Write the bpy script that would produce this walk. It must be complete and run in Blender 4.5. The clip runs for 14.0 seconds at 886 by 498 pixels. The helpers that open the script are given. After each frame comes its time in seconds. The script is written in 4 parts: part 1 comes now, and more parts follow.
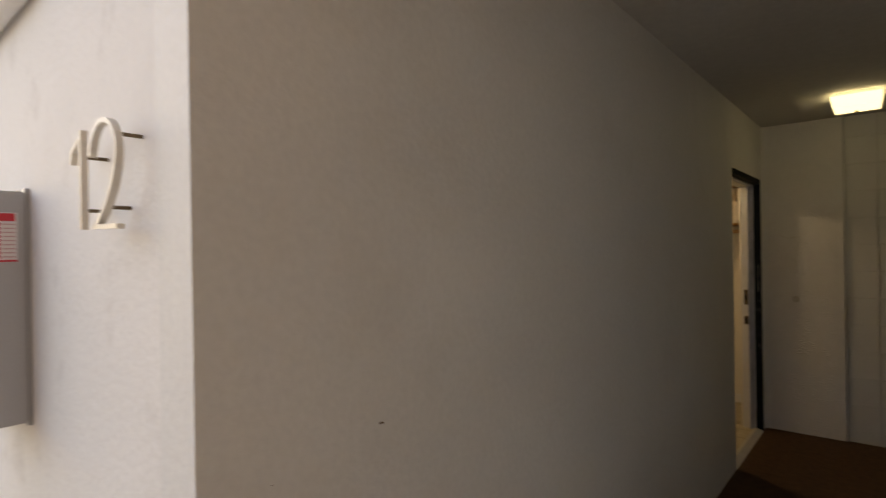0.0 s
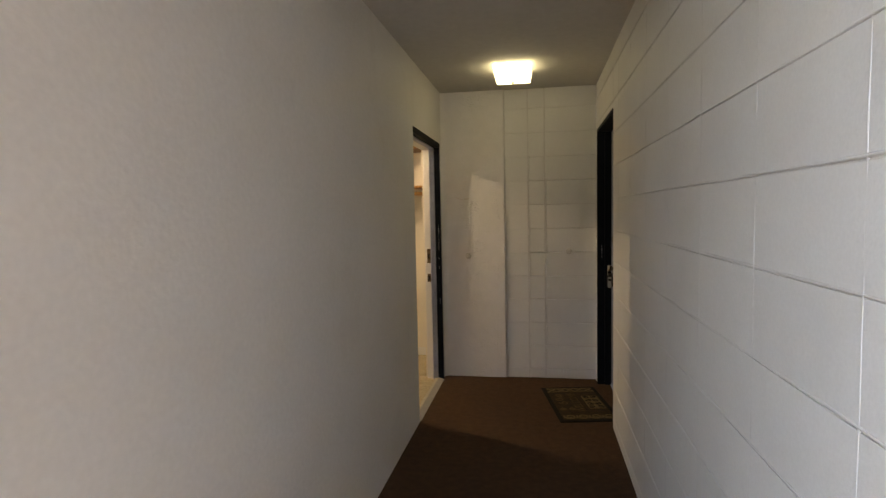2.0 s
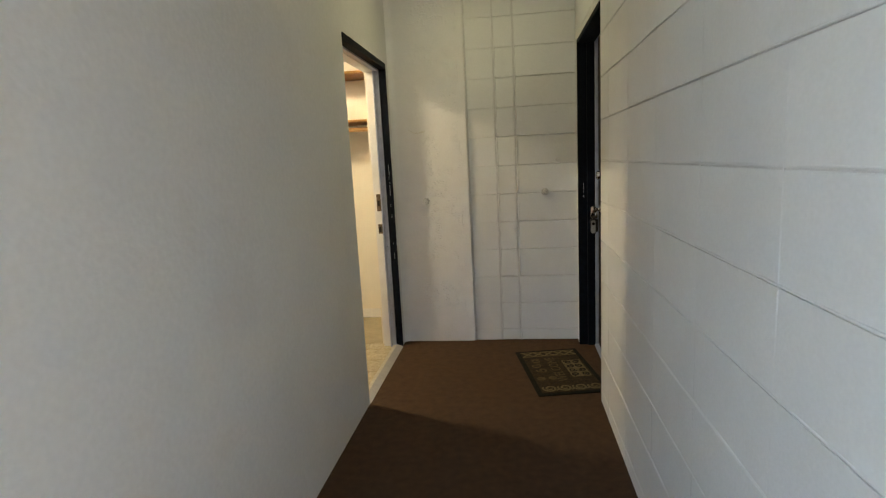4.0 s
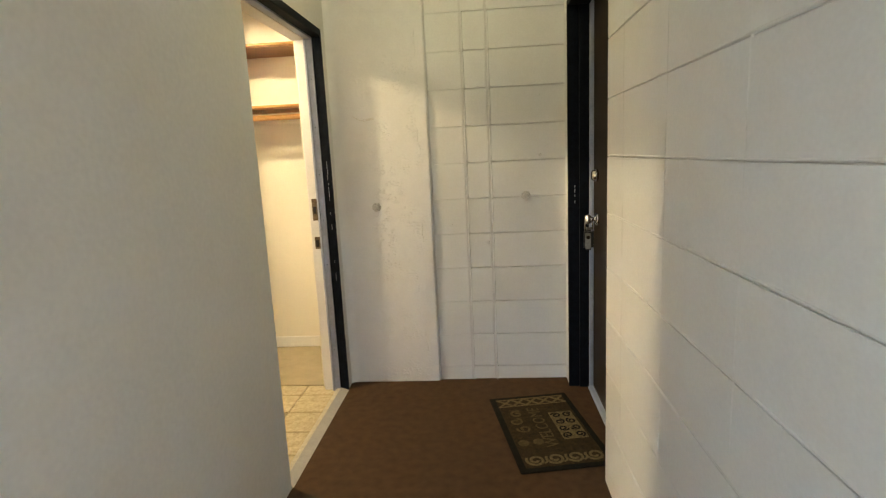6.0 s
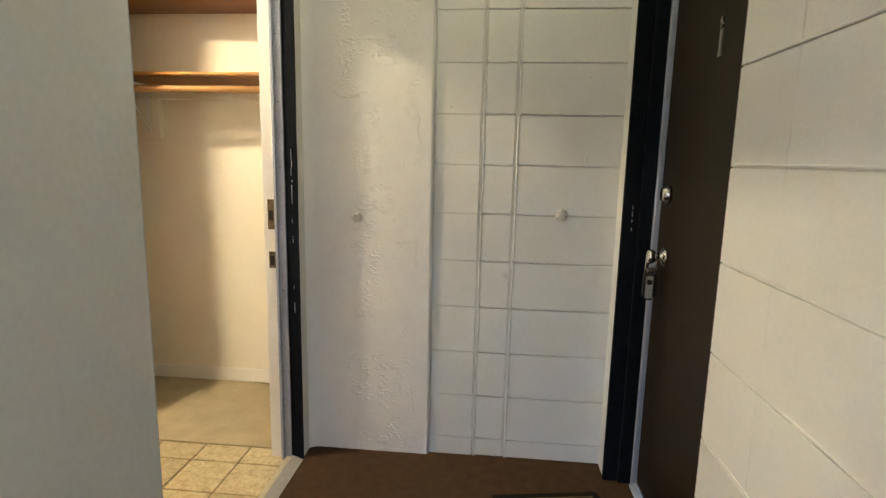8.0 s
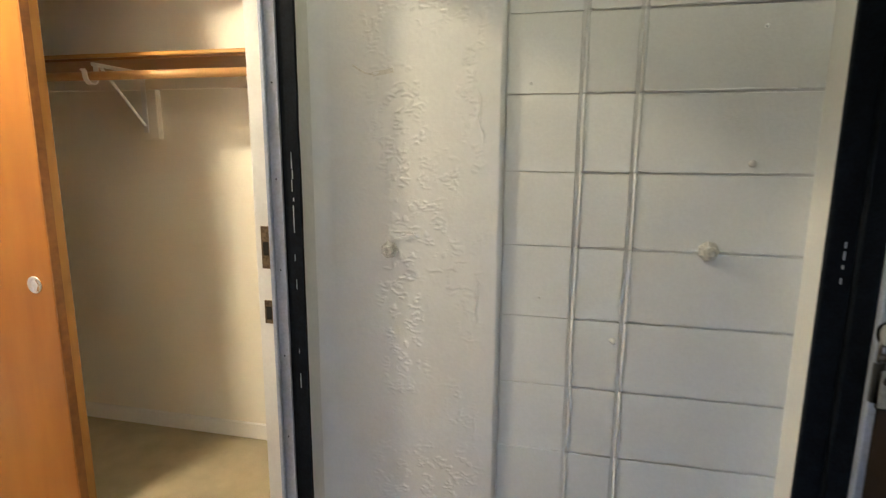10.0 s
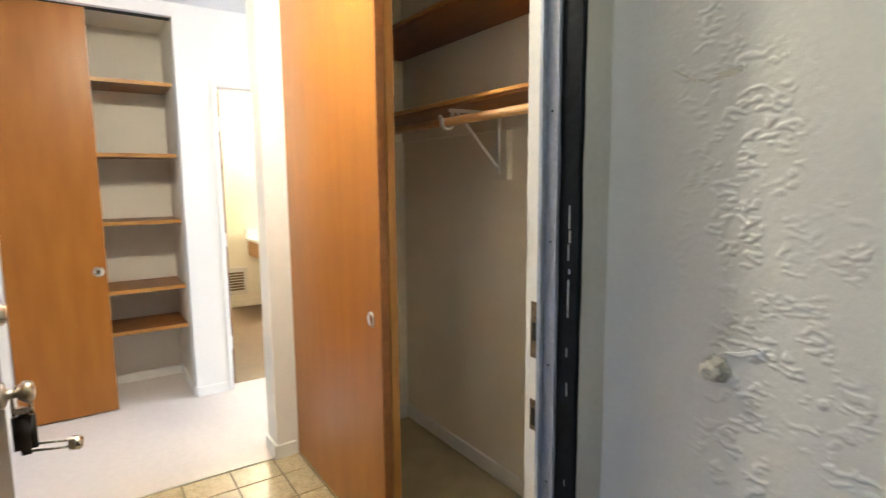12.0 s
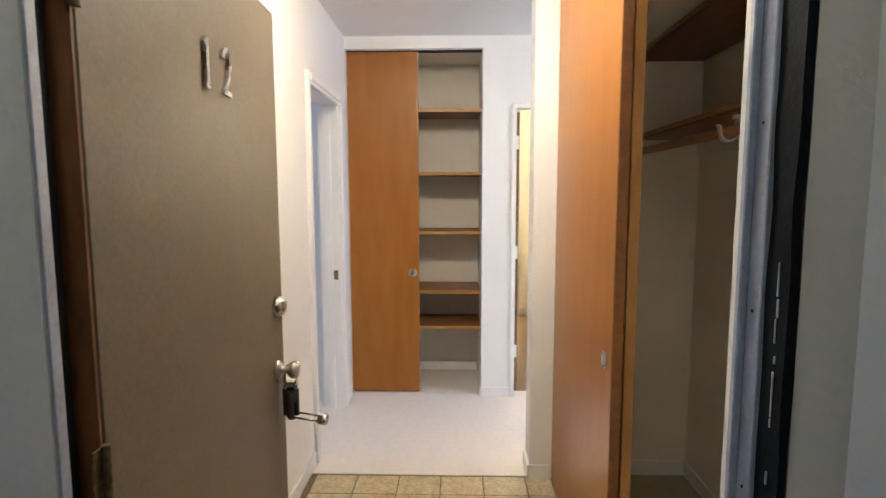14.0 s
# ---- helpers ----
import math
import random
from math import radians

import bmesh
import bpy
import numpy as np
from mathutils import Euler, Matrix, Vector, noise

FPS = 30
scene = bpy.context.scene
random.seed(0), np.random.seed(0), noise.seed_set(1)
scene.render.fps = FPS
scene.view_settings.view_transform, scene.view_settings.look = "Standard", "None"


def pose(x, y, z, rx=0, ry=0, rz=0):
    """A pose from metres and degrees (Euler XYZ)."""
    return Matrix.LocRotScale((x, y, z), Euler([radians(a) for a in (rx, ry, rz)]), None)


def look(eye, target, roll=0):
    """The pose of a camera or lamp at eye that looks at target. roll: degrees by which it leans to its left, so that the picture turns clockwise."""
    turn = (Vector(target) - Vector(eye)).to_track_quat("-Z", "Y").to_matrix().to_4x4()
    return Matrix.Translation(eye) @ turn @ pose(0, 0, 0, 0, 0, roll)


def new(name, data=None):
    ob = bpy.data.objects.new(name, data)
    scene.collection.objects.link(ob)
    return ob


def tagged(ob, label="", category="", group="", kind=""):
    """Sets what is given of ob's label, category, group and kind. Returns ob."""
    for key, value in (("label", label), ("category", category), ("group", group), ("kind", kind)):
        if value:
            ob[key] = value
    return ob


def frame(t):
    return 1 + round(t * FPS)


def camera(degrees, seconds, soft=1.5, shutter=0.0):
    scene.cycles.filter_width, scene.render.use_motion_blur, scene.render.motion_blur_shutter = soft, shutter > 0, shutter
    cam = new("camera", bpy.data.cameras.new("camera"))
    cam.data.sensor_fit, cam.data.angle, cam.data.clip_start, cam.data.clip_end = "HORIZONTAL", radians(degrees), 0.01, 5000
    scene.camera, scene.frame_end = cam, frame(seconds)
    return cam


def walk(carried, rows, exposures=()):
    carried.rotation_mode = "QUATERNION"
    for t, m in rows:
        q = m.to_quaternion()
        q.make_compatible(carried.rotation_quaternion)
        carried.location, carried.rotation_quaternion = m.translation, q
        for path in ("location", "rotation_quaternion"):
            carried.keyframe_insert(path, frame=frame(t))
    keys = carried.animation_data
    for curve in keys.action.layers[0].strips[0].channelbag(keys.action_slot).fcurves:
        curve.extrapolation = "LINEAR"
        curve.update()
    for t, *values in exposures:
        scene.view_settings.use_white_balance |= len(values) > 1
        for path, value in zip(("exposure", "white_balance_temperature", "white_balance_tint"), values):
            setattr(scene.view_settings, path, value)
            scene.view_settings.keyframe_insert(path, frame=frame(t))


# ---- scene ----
cam = camera(79.4, 14.0, soft=1.2, shutter=0.4)
EXPOSURES = [(0.0, 1.75, 8700, 18), (1.0, 2.62, 8500, 21), (2.0, 3.15, 7700, 18), (3.0, 3.4, 6500, 9), (5.5, 4.4, 7400, 8), (6.5, 4.35, 7200, 9), (9.5, 4.3, 6100, 10), (10.5, 4.3, 6000, 10), (11.5, 4.22, 5600, 9), (12.5, 3.85, 5500, 13), (14.0, 3.55, 5500, 14)]
PATH = [
    (0, (0.235, 2.428, 1.489), (-1.057, 3.955, 1.488), -0.9),
    (0.5, (0.242, 2.517, 1.475), (-0.824, 4.209, 1.441), -1.1),
    (1, (0.245, 2.618, 1.477), (-0.568, 4.444, 1.404), -1.1),
    (1.5, (0.229, 2.768, 1.451), (-0.308, 4.693, 1.353), -0.9),
    (2, (0.224, 2.885, 1.426), (-0.126, 4.849, 1.289), -1.2),
    (2.5, (0.227, 3.028, 1.389), (-0.055, 4.999, 1.206), -2.0),
    (3, (0.242, 3.215, 1.378), (-0.03, 5.181, 1.134), -2.6),
    (3.2, (0.248, 3.29, 1.373), (-0.025, 5.253, 1.106), -2.7),
    (5.3, (0.234, 4.135, 1.27), (0.034, 6.095, 0.923), -3.3),
    (5.5, (0.258, 4.21, 1.273), (0.069, 6.171, 0.929), -3.3),
    (6, (0.249, 4.42, 1.32), (0.088, 6.384, 0.976), -2.7),
    (6.5, (0.226, 4.601, 1.299), (0.08, 6.568, 0.967), -1.8),
    (7, (0.18, 4.818, 1.295), (0.054, 6.786, 0.96), -0.1),
    (7.2, (0.218, 4.904, 1.297), (0.073, 6.871, 0.97), 0.5),
    (9.3, (0.161, 5.744, 1.276), (-0.146, 7.692, 0.94), 0.2),
    (9.5, (0.151, 5.821, 1.289), (-0.202, 7.758, 0.933), 0.3),
    (10, (0.113, 5.978, 1.323), (-0.316, 7.899, 0.968), 0.4),
    (10.5, (0.089, 6.12, 1.334), (-0.541, 7.988, 1.0), -0.3),
    (11, (0.09, 6.26, 1.354), (-0.898, 7.964, 1.01), -1.6),
    (11.5, (0.121, 6.395, 1.36), (-1.237, 7.84, 1.094), -0.5),
    (12, (0.103, 6.534, 1.369), (-1.542, 7.644, 1.118), -0.5),
    (12.5, (0.069, 6.618, 1.372), (-1.742, 7.433, 1.136), -0.3),
    (13, (0.042, 6.708, 1.383), (-1.874, 7.233, 1.162), 0.0),
    (13.5, (0.047, 6.791, 1.395), (-1.928, 7.024, 1.182), 0.0),
    (14, (0.079, 6.889, 1.409), (-1.91, 6.838, 1.201), -0.1),
]
walk(cam, [(t, look(eye, target, roll)) for t, eye, target, roll in PATH], EXPOSURES)
SKY, HALL_LAMP, ENTRY_LAMP, BATH_LAMP, BEDROOM_FILL, WINDOW = 0.15, 0.56, 43.0, 9.0, 1.6, 6.0

# ---------------------------------------------------------------- light
world = bpy.data.worlds.new("sky")
scene.world = world
world.use_nodes = True
wn, wl = world.node_tree.nodes, world.node_tree.links
sky = wn.new("ShaderNodeTexSky")
sky.sky_type, sky.sun_disc = "NISHITA", False
sky.sun_elevation, sky.sun_rotation = radians(32), radians(-86)
wl.new(sky.outputs["Color"], wn["Background"].inputs["Color"])
wn["Background"].inputs["Strength"].default_value = SKY
sun = new("sun", bpy.data.lights.new("sun", "SUN"))
sun.data.energy, sun.data.angle, sun.data.color = 2.0, radians(0.5), (1.0, 0.95, 0.88)
sun.matrix_world = look((-10.15, 0.71, 6.36), (0.0, 0.0, 0.0))

# ---------------------------------------------------------------- materials


def material(name, color, rough=0.6, metal=0.0, fine=120.0, coarse=3.0, var=0.08, bump=0.1, dist=0.002, stretch=(1, 1, 1), dark=None,
             stain=0.0, stain_color=(0.3, 0.26, 0.2), stain_scale=1.7, emit=0.0, per_piece=0.0, spec=0.5):
    """A painted, woven or wooden surface: grain and broad unevenness in world space, with relief."""
    m = bpy.data.materials.new(name)
    m.use_nodes = True
    n, l = m.node_tree.nodes, m.node_tree.links
    b = n["Principled BSDF"]
    b.inputs["Roughness"].default_value, b.inputs["Metallic"].default_value = rough, metal
    b.inputs["Specular IOR Level"].default_value = spec
    geo, mp = n.new("ShaderNodeNewGeometry"), n.new("ShaderNodeMapping")
    mp.inputs["Scale"].default_value = stretch
    l.new(geo.outputs["Position"], mp.inputs["Vector"])
    f, c = n.new("ShaderNodeTexNoise"), n.new("ShaderNodeTexNoise")
    f.inputs["Scale"].default_value, f.inputs["Detail"].default_value = fine, 4
    c.inputs["Scale"].default_value, c.inputs["Detail"].default_value = coarse, 5
    l.new(mp.outputs["Vector"], f.inputs["Vector"])
    l.new(mp.outputs["Vector"], c.inputs["Vector"])
    add = n.new("ShaderNodeMath")
    add.operation = "ADD"
    l.new(f.outputs["Fac"], add.inputs[0])
    l.new(c.outputs["Fac"], add.inputs[1])
    ramp = n.new("ShaderNodeMapRange")
    ramp.inputs["From Min"].default_value, ramp.inputs["From Max"].default_value = 0.7, 1.3
    l.new(add.outputs[0], ramp.inputs["Value"])
    mix = n.new("ShaderNodeMix")
    mix.data_type = "RGBA"
    low = dark or tuple(v * (1 - 2 * var) for v in color)
    mix.inputs["A"].default_value, mix.inputs["B"].default_value = (*low, 1), (*color, 1)
    l.new(ramp.outputs["Result"], mix.inputs["Factor"])
    out = mix.outputs["Result"]
    if stain:
        s, sr, sm = n.new("ShaderNodeTexNoise"), n.new("ShaderNodeMapRange"), n.new("ShaderNodeMix")
        s.inputs["Scale"].default_value, s.inputs["Detail"].default_value, s.inputs["Roughness"].default_value = stain_scale, 8, 0.65
        sr.inputs["From Min"].default_value, sr.inputs["From Max"].default_value, sr.inputs["To Max"].default_value = 0.56, 0.75, stain
        sm.data_type = "RGBA"
        sm.inputs["B"].default_value = (*stain_color, 1)
        l.new(geo.outputs["Position"], s.inputs["Vector"])
        l.new(s.outputs["Fac"], sr.inputs["Value"])
        l.new(sr.outputs["Result"], sm.inputs["Factor"])
        l.new(out, sm.inputs["A"])
        out = sm.outputs["Result"]
    if per_piece:
        info, pr, pm = n.new("ShaderNodeObjectInfo"), n.new("ShaderNodeMapRange"), n.new("ShaderNodeHueSaturation")
        pr.inputs["To Min"].default_value, pr.inputs["To Max"].default_value = 1 - per_piece, 1 + per_piece
        l.new(info.outputs["Random"], pr.inputs["Value"])
        l.new(pr.outputs["Result"], pm.inputs["Value"])
        l.new(out, pm.inputs["Color"])
        out = pm.outputs["Color"]
    l.new(out, b.inputs["Base Color"])
    rr = n.new("ShaderNodeMapRange")
    rr.inputs["To Min"].default_value, rr.inputs["To Max"].default_value = max(rough - 0.08, 0.02), min(rough + 0.08, 1)
    l.new(c.outputs["Fac"], rr.inputs["Value"])
    l.new(rr.outputs["Result"], b.inputs["Roughness"])
    if bump:
        bp = n.new("ShaderNodeBump")
        bp.inputs["Strength"].default_value, bp.inputs["Distance"].default_value = bump, dist
        l.new(add.outputs[0], bp.inputs["Height"])
        l.new(bp.outputs["Normal"], b.inputs["Normal"])
    if emit:
        b.inputs["Emission Color"].default_value = (*color, 1)
        b.inputs["Emission Strength"].default_value = emit
    return m


PLASTER = material("white_wall_paint", (0.74, 0.73, 0.70), 0.62, fine=60, coarse=2.2, var=0.045, bump=0.4, dist=0.003, stain=0.26, stain_color=(0.5, 0.46, 0.4))
STUCCO = material("white_outer_stucco", (0.78, 0.76, 0.73), 0.75, fine=55, coarse=7, var=0.03, bump=0.45, dist=0.004, stain=0.55, stain_color=(0.50, 0.46, 0.42), stain_scale=5.0)
BLOCK = material("white_block_paint", (0.76, 0.76, 0.74), 0.55, fine=140, coarse=5, var=0.04, bump=0.3, dist=0.002, stain=0.12, stain_color=(0.5, 0.47, 0.42), per_piece=0.02)
MORTAR = material("painted_mortar", (0.72, 0.71, 0.69), 0.6, fine=150, coarse=9, var=0.08, bump=0.4, dist=0.003, stain=0.18, stain_color=(0.3, 0.28, 0.25))
RENDERED = material("thick_lumpy_paint", (0.78, 0.77, 0.75), 0.45, fine=110, coarse=14, var=0.03, bump=0.2, dist=0.003, stain=0.1, stain_color=(0.55, 0.5, 0.42))
CEILING = material("sprayed_ceiling", (0.62, 0.6, 0.56), 0.9, fine=170, coarse=25, var=0.06, bump=0.7, dist=0.006)
INNER = material("cream_wall_paint", (0.83, 0.785, 0.685), 0.55, fine=90, coarse=2, var=0.02, bump=0.15, dist=0.002)
WHITE = material("white_apartment_paint", (0.82, 0.81, 0.80), 0.5, fine=90, coarse=2, var=0.02, bump=0.12, dist=0.002)
TRIM = material("white_gloss_trim", (0.86, 0.85, 0.83), 0.35, fine=80, coarse=6, var=0.03, bump=0.15, dist=0.001, stain=0.15, stain_color=(0.55, 0.52, 0.47))
HALL_CARPET = material("brown_hall_carpet", (0.105, 0.060, 0.034), 0.95, fine=420, coarse=24, var=0.20, bump=1.0, dist=0.006, spec=0.1, stain=0.12, stain_color=(0.06, 0.036, 0.024))
CARPET = material("pale_carpet", (0.76, 0.69, 0.65), 0.95, fine=380, coarse=30, var=0.05, bump=0.5, dist=0.005, spec=0.1)
BEIGE_CARPET = material("beige_closet_carpet", (0.55, 0.47, 0.32), 0.95, fine=380, coarse=9, var=0.12, bump=1.0, dist=0.006, spec=0.1)
TILE = material("beige_vinyl_tile", (0.58, 0.50, 0.33), 0.32, fine=70, coarse=22, var=0.1, bump=0.1, dist=0.001, dark=(0.36, 0.28, 0.15), per_piece=0.05, stain=0.55, stain_color=(0.22, 0.15, 0.07), stain_scale=30.0)
GROUT = material("dark_tile_joint", (0.19, 0.14, 0.085), 0.8, fine=200, coarse=9, var=0.2)
BLACK = material("black_frame_paint", (0.008, 0.011, 0.017), 0.62, fine=140, coarse=30, var=0.25, bump=0.4, dist=0.002, spec=0.08)
CHIP = material("chipped_paint", (0.45, 0.48, 0.52), 0.7, fine=200, coarse=30, var=0.2)
# grey metal; the blue is reflected daylight put into the base colour
STRIP = material("grey_metal_sky_tint", (0.44, 0.49, 0.62), 0.42, metal=0.15, fine=120, coarse=14, var=0.12, bump=0.2)
JAMB = material("white_jamb_paint", (0.80, 0.79, 0.78), 0.4, fine=100, coarse=9, var=0.04, bump=0.2, dist=0.002)
BROWN = material("taupe_door_paint", (0.140, 0.108, 0.066), 0.52, fine=110, coarse=14, var=0.14, bump=0.12, dist=0.001)
DARK_DOOR = material("dark_brown_door_paint", (0.024, 0.015, 0.008), 0.5, fine=70, coarse=3, var=0.15, bump=0.12, dist=0.001, spec=0.2)
RAW = material("bare_brown_wood", (0.21, 0.085, 0.028), 0.65, fine=60, coarse=9, var=0.2, bump=0.3, stretch=(1, 1, 0.2), dark=(0.08, 0.034, 0.015), stain=0.7, stain_color=(0.035, 0.024, 0.016), stain_scale=4.0)
WOOD_UP = material("orange_birch_veneer", (0.350, 0.142, 0.023), 0.32, fine=16, coarse=2.0, bump=0.02, dist=0.001, stretch=(1.0, 1.0, 0.16), dark=(0.285, 0.106, 0.015), spec=0.35)
WOOD_SIDE = material("orange_shelf_wood", (0.29, 0.120, 0.026), 0.42, fine=28, coarse=3.2, bump=0.06, dist=0.001, stretch=(0.3, 1.5, 1.5), dark=(0.18, 0.066, 0.018))
WOOD_EDGE = material("pale_shelf_edge", (0.48, 0.265, 0.060), 0.4, fine=40, coarse=5, bump=0.06, dist=0.001, stretch=(0.4, 0.4, 1.5), dark=(0.36, 0.165, 0.034))
PANEL_EDGE = material("golden_panel_edge", (0.40, 0.20, 0.045), 0.4, fine=40, coarse=5, bump=0.06, dist=0.001, stretch=(1.0, 1.0, 0.2), dark=(0.30, 0.13, 0.028))
DOWEL = material("closet_pole_wood", (0.55, 0.33, 0.14), 0.45, fine=40, coarse=6, bump=0.05, dist=0.001, stretch=(0.15, 1, 1), dark=(0.42, 0.22, 0.08))
NICKEL = material("brushed_nickel", (0.55, 0.52, 0.48), 0.28, metal=1.0, fine=200, coarse=20, var=0.06)
CHROME = material("polished_chrome", (0.72, 0.70, 0.66), 0.12, metal=1.0, fine=200, coarse=20, var=0.04)
BRASS = material("polished_brass", (0.70, 0.56, 0.30), 0.16, metal=1.0, fine=200, coarse=20, var=0.05)
OLD_BRASS = material("tarnished_brass", (0.20, 0.15, 0.075), 0.55, metal=0.6, fine=160, coarse=60, var=0.35, bump=0.4)
SMEAR = material("rusty_smear", (0.74, 0.705, 0.64), 0.7, fine=160, coarse=40, var=0.12)
RAMP = material("grey_ramp_metal", (0.44, 0.43, 0.42), 0.5, metal=0.2, fine=140, coarse=25, var=0.10, bump=0.25)
SILL = material("worn_pale_sill", (0.62, 0.57, 0.46), 0.35, metal=0.3, fine=120, coarse=40, var=0.15, bump=0.2)
WORN = material("worn_strike_metal", (0.25, 0.18, 0.11), 0.45, metal=0.8, fine=150, coarse=40, var=0.3)
HOLE = material("dark_recess", (0.02, 0.016, 0.012), 0.9, fine=100, coarse=9, var=0.2)
RUBBER = material("black_lockbox_cover", (0.018, 0.017, 0.017), 0.45, fine=120, coarse=12, var=0.2)
TAG = material("pale_tag_plastic", (0.50, 0.50, 0.47), 0.5, fine=100, coarse=40, var=0.25)
STOP = material("grimy_stop_paint", (0.68, 0.66, 0.61), 0.5, fine=120, coarse=60, var=0.2, bump=0.5, stain=0.42, stain_color=(0.2, 0.17, 0.13), stain_scale=40.0)
ENAMEL = material("white_enamel", (0.80, 0.79, 0.76), 0.35, fine=100, coarse=12, var=0.03)
CREAM_METAL = material("cream_painted_metal", (0.70, 0.66, 0.58), 0.45, fine=100, coarse=12, var=0.05)
GREY_METAL = material("grey_box_paint", (0.42, 0.43, 0.44), 0.45, fine=150, coarse=4, var=0.03, bump=0.1)
RED = material("red_print", (0.62, 0.03, 0.05), 0.5, fine=100, coarse=9, var=0.05)
PAPER = material("label_paper", (0.75, 0.72, 0.72), 0.5, fine=100, coarse=9, var=0.03)
INK = material("pale_red_print", (0.62, 0.42, 0.43), 0.5, fine=100, coarse=9, var=0.05)
MAT_DARK = material("dark_mat_pile", (0.020, 0.017, 0.013), 0.95, fine=350, coarse=18, var=0.3, bump=1.0, dist=0.004, spec=0.1)
MAT_FIELD = material("olive_mat_pile", (0.066, 0.044, 0.021), 0.95, fine=160, coarse=48, bump=1.0, dist=0.004, spec=0.1, dark=(0.018, 0.015, 0.010))
MAT_TAN = material("tan_mat_pile", (0.21, 0.155, 0.075), 0.95, fine=200, coarse=50, var=0.28, bump=1.0, dist=0.004, spec=0.1)
MAT_OLIVE = material("olive_tan_pile", (0.140, 0.096, 0.044), 0.95, fine=200, coarse=50, var=0.30, bump=1.0, dist=0.004, spec=0.1)
BATH_FLOOR = material("brown_bath_floor", (0.20, 0.13, 0.07), 0.55, fine=120, coarse=8, var=0.15, bump=0.2)
BATH_WALL = material("warm_bath_paint", (0.80, 0.74, 0.60), 0.5, fine=90, coarse=3, var=0.03, bump=0.1)
OAK = material("yellow_vanity_wood", (0.50, 0.26, 0.07), 0.4, fine=30, coarse=4, bump=0.05, stretch=(1.2, 0.2, 1.2), dark=(0.40, 0.18, 0.045))
# kept dark so the added blocking walls bounce little daylight
UMBER = material("dark_brown_blocker", (0.10, 0.075, 0.055), 0.8, fine=70, coarse=3, var=0.12, bump=0.3, dist=0.003)
CONCRETE = material("walkway_concrete", (0.17, 0.165, 0.155), 0.85, fine=90, coarse=4, var=0.12, bump=0.4, dist=0.003, stain=0.3, stain_color=(0.1, 0.095, 0.085))


def glowing(name, color, strength):
    m = bpy.data.materials.new(name)
    m.use_nodes = True
    b = m.node_tree.nodes["Principled BSDF"]
    b.inputs["Base Color"].default_value = (0.85, 0.84, 0.8, 1)
    b.inputs["Emission Color"].default_value, b.inputs["Emission Strength"].default_value = (*color, 1), strength
    return m


HALL_GLOW = glowing("hall_lamp_diffuser", (0.98, 0.93, 0.56), HALL_LAMP)
ENTRY_GLOW = glowing("entry_lamp_diffuser", (1.0, 0.83, 0.54), ENTRY_LAMP)
BATH_GLOW = glowing("bath_lamp_diffuser", (1.0, 0.84, 0.55), BATH_LAMP)

# ---------------------------------------------------------------- mesh helpers


def box(bm, x0, x1, y0, y1, z0, z1, bevel=0.0, segments=1):
    v = [bm.verts.new(p) for p in ((x0, y0, z0), (x1, y0, z0), (x1, y1, z0), (x0, y1, z0), (x0, y0, z1), (x1, y0, z1), (x1, y1, z1), (x0, y1, z1))]
    fs = [bm.faces.new([v[i] for i in q]) for q in ((3, 2, 1, 0), (4, 5, 6, 7), (0, 1, 5, 4), (1, 2, 6, 5), (2, 3, 7, 6), (3, 0, 4, 7))]
    if bevel:
        es = list({e for f in fs for e in f.edges})
        bmesh.ops.bevel(bm, geom=es, offset=bevel, segments=segments, affect="EDGES", clamp_overlap=True)
    return bm


def boxes(*rows, bevel=0.0, segments=1):
    bm = bmesh.new()
    for r in rows:
        b2 = bmesh.new()
        box(b2, *r, bevel=bevel, segments=segments)
        me = bpy.data.meshes.new("piece")
        b2.to_mesh(me)
        b2.free()
        bm.from_mesh(me)
        bpy.data.meshes.remove(me)
    return bm


def lathe(bm, profile, centre, axis="z", steps=24):
    """Turns a profile of (radius, height) about an axis through centre."""
    rings = []
    for r, h in profile:
        ring = []
        for i in range(steps):
            a = 2 * math.pi * i / steps
            c, s = r * math.cos(a), r * math.sin(a)
            p = {"z": (c, s, h), "y": (c, h, s), "x": (h, c, s)}[axis]
            ring.append(bm.verts.new(Vector(p) + Vector(centre)))
        rings.append(ring)
    for a, b in zip(rings, rings[1:]):
        for i in range(steps):
            bm.faces.new((a[i], a[(i + 1) % steps], b[(i + 1) % steps], b[i]))
    bm.faces.new(rings[0])
    bm.faces.new(rings[-1])
    bmesh.ops.recalc_face_normals(bm, faces=bm.faces[:])
    return bm


def ribbon(bm, points, width, depth, place):
    """A flat bar of that width and depth bent along 2D points; place maps (u, v, w) to space, w from 0 to depth."""
    rows = []
    for i, (u, v) in enumerate(points):
        a, b = Vector(points[max(i - 1, 0)]), Vector(points[min(i + 1, len(points) - 1)])
        d = (b - a).normalized()
        nrm = Vector((-d.y, d.x)) * width / 2
        rows.append([bm.verts.new(place(u + s * nrm.x, v + s * nrm.y, w)) for s, w in ((-1, 0), (1, 0), (1, depth), (-1, depth))])
    for a, b in zip(rows, rows[1:]):
        for i in range(4):
            bm.faces.new((a[i], a[(i + 1) % 4], b[(i + 1) % 4], b[i]))
    bm.faces.new(rows[0])
    bm.faces.new(rows[-1])
    bmesh.ops.recalc_face_normals(bm, faces=bm.faces[:])
    return bm


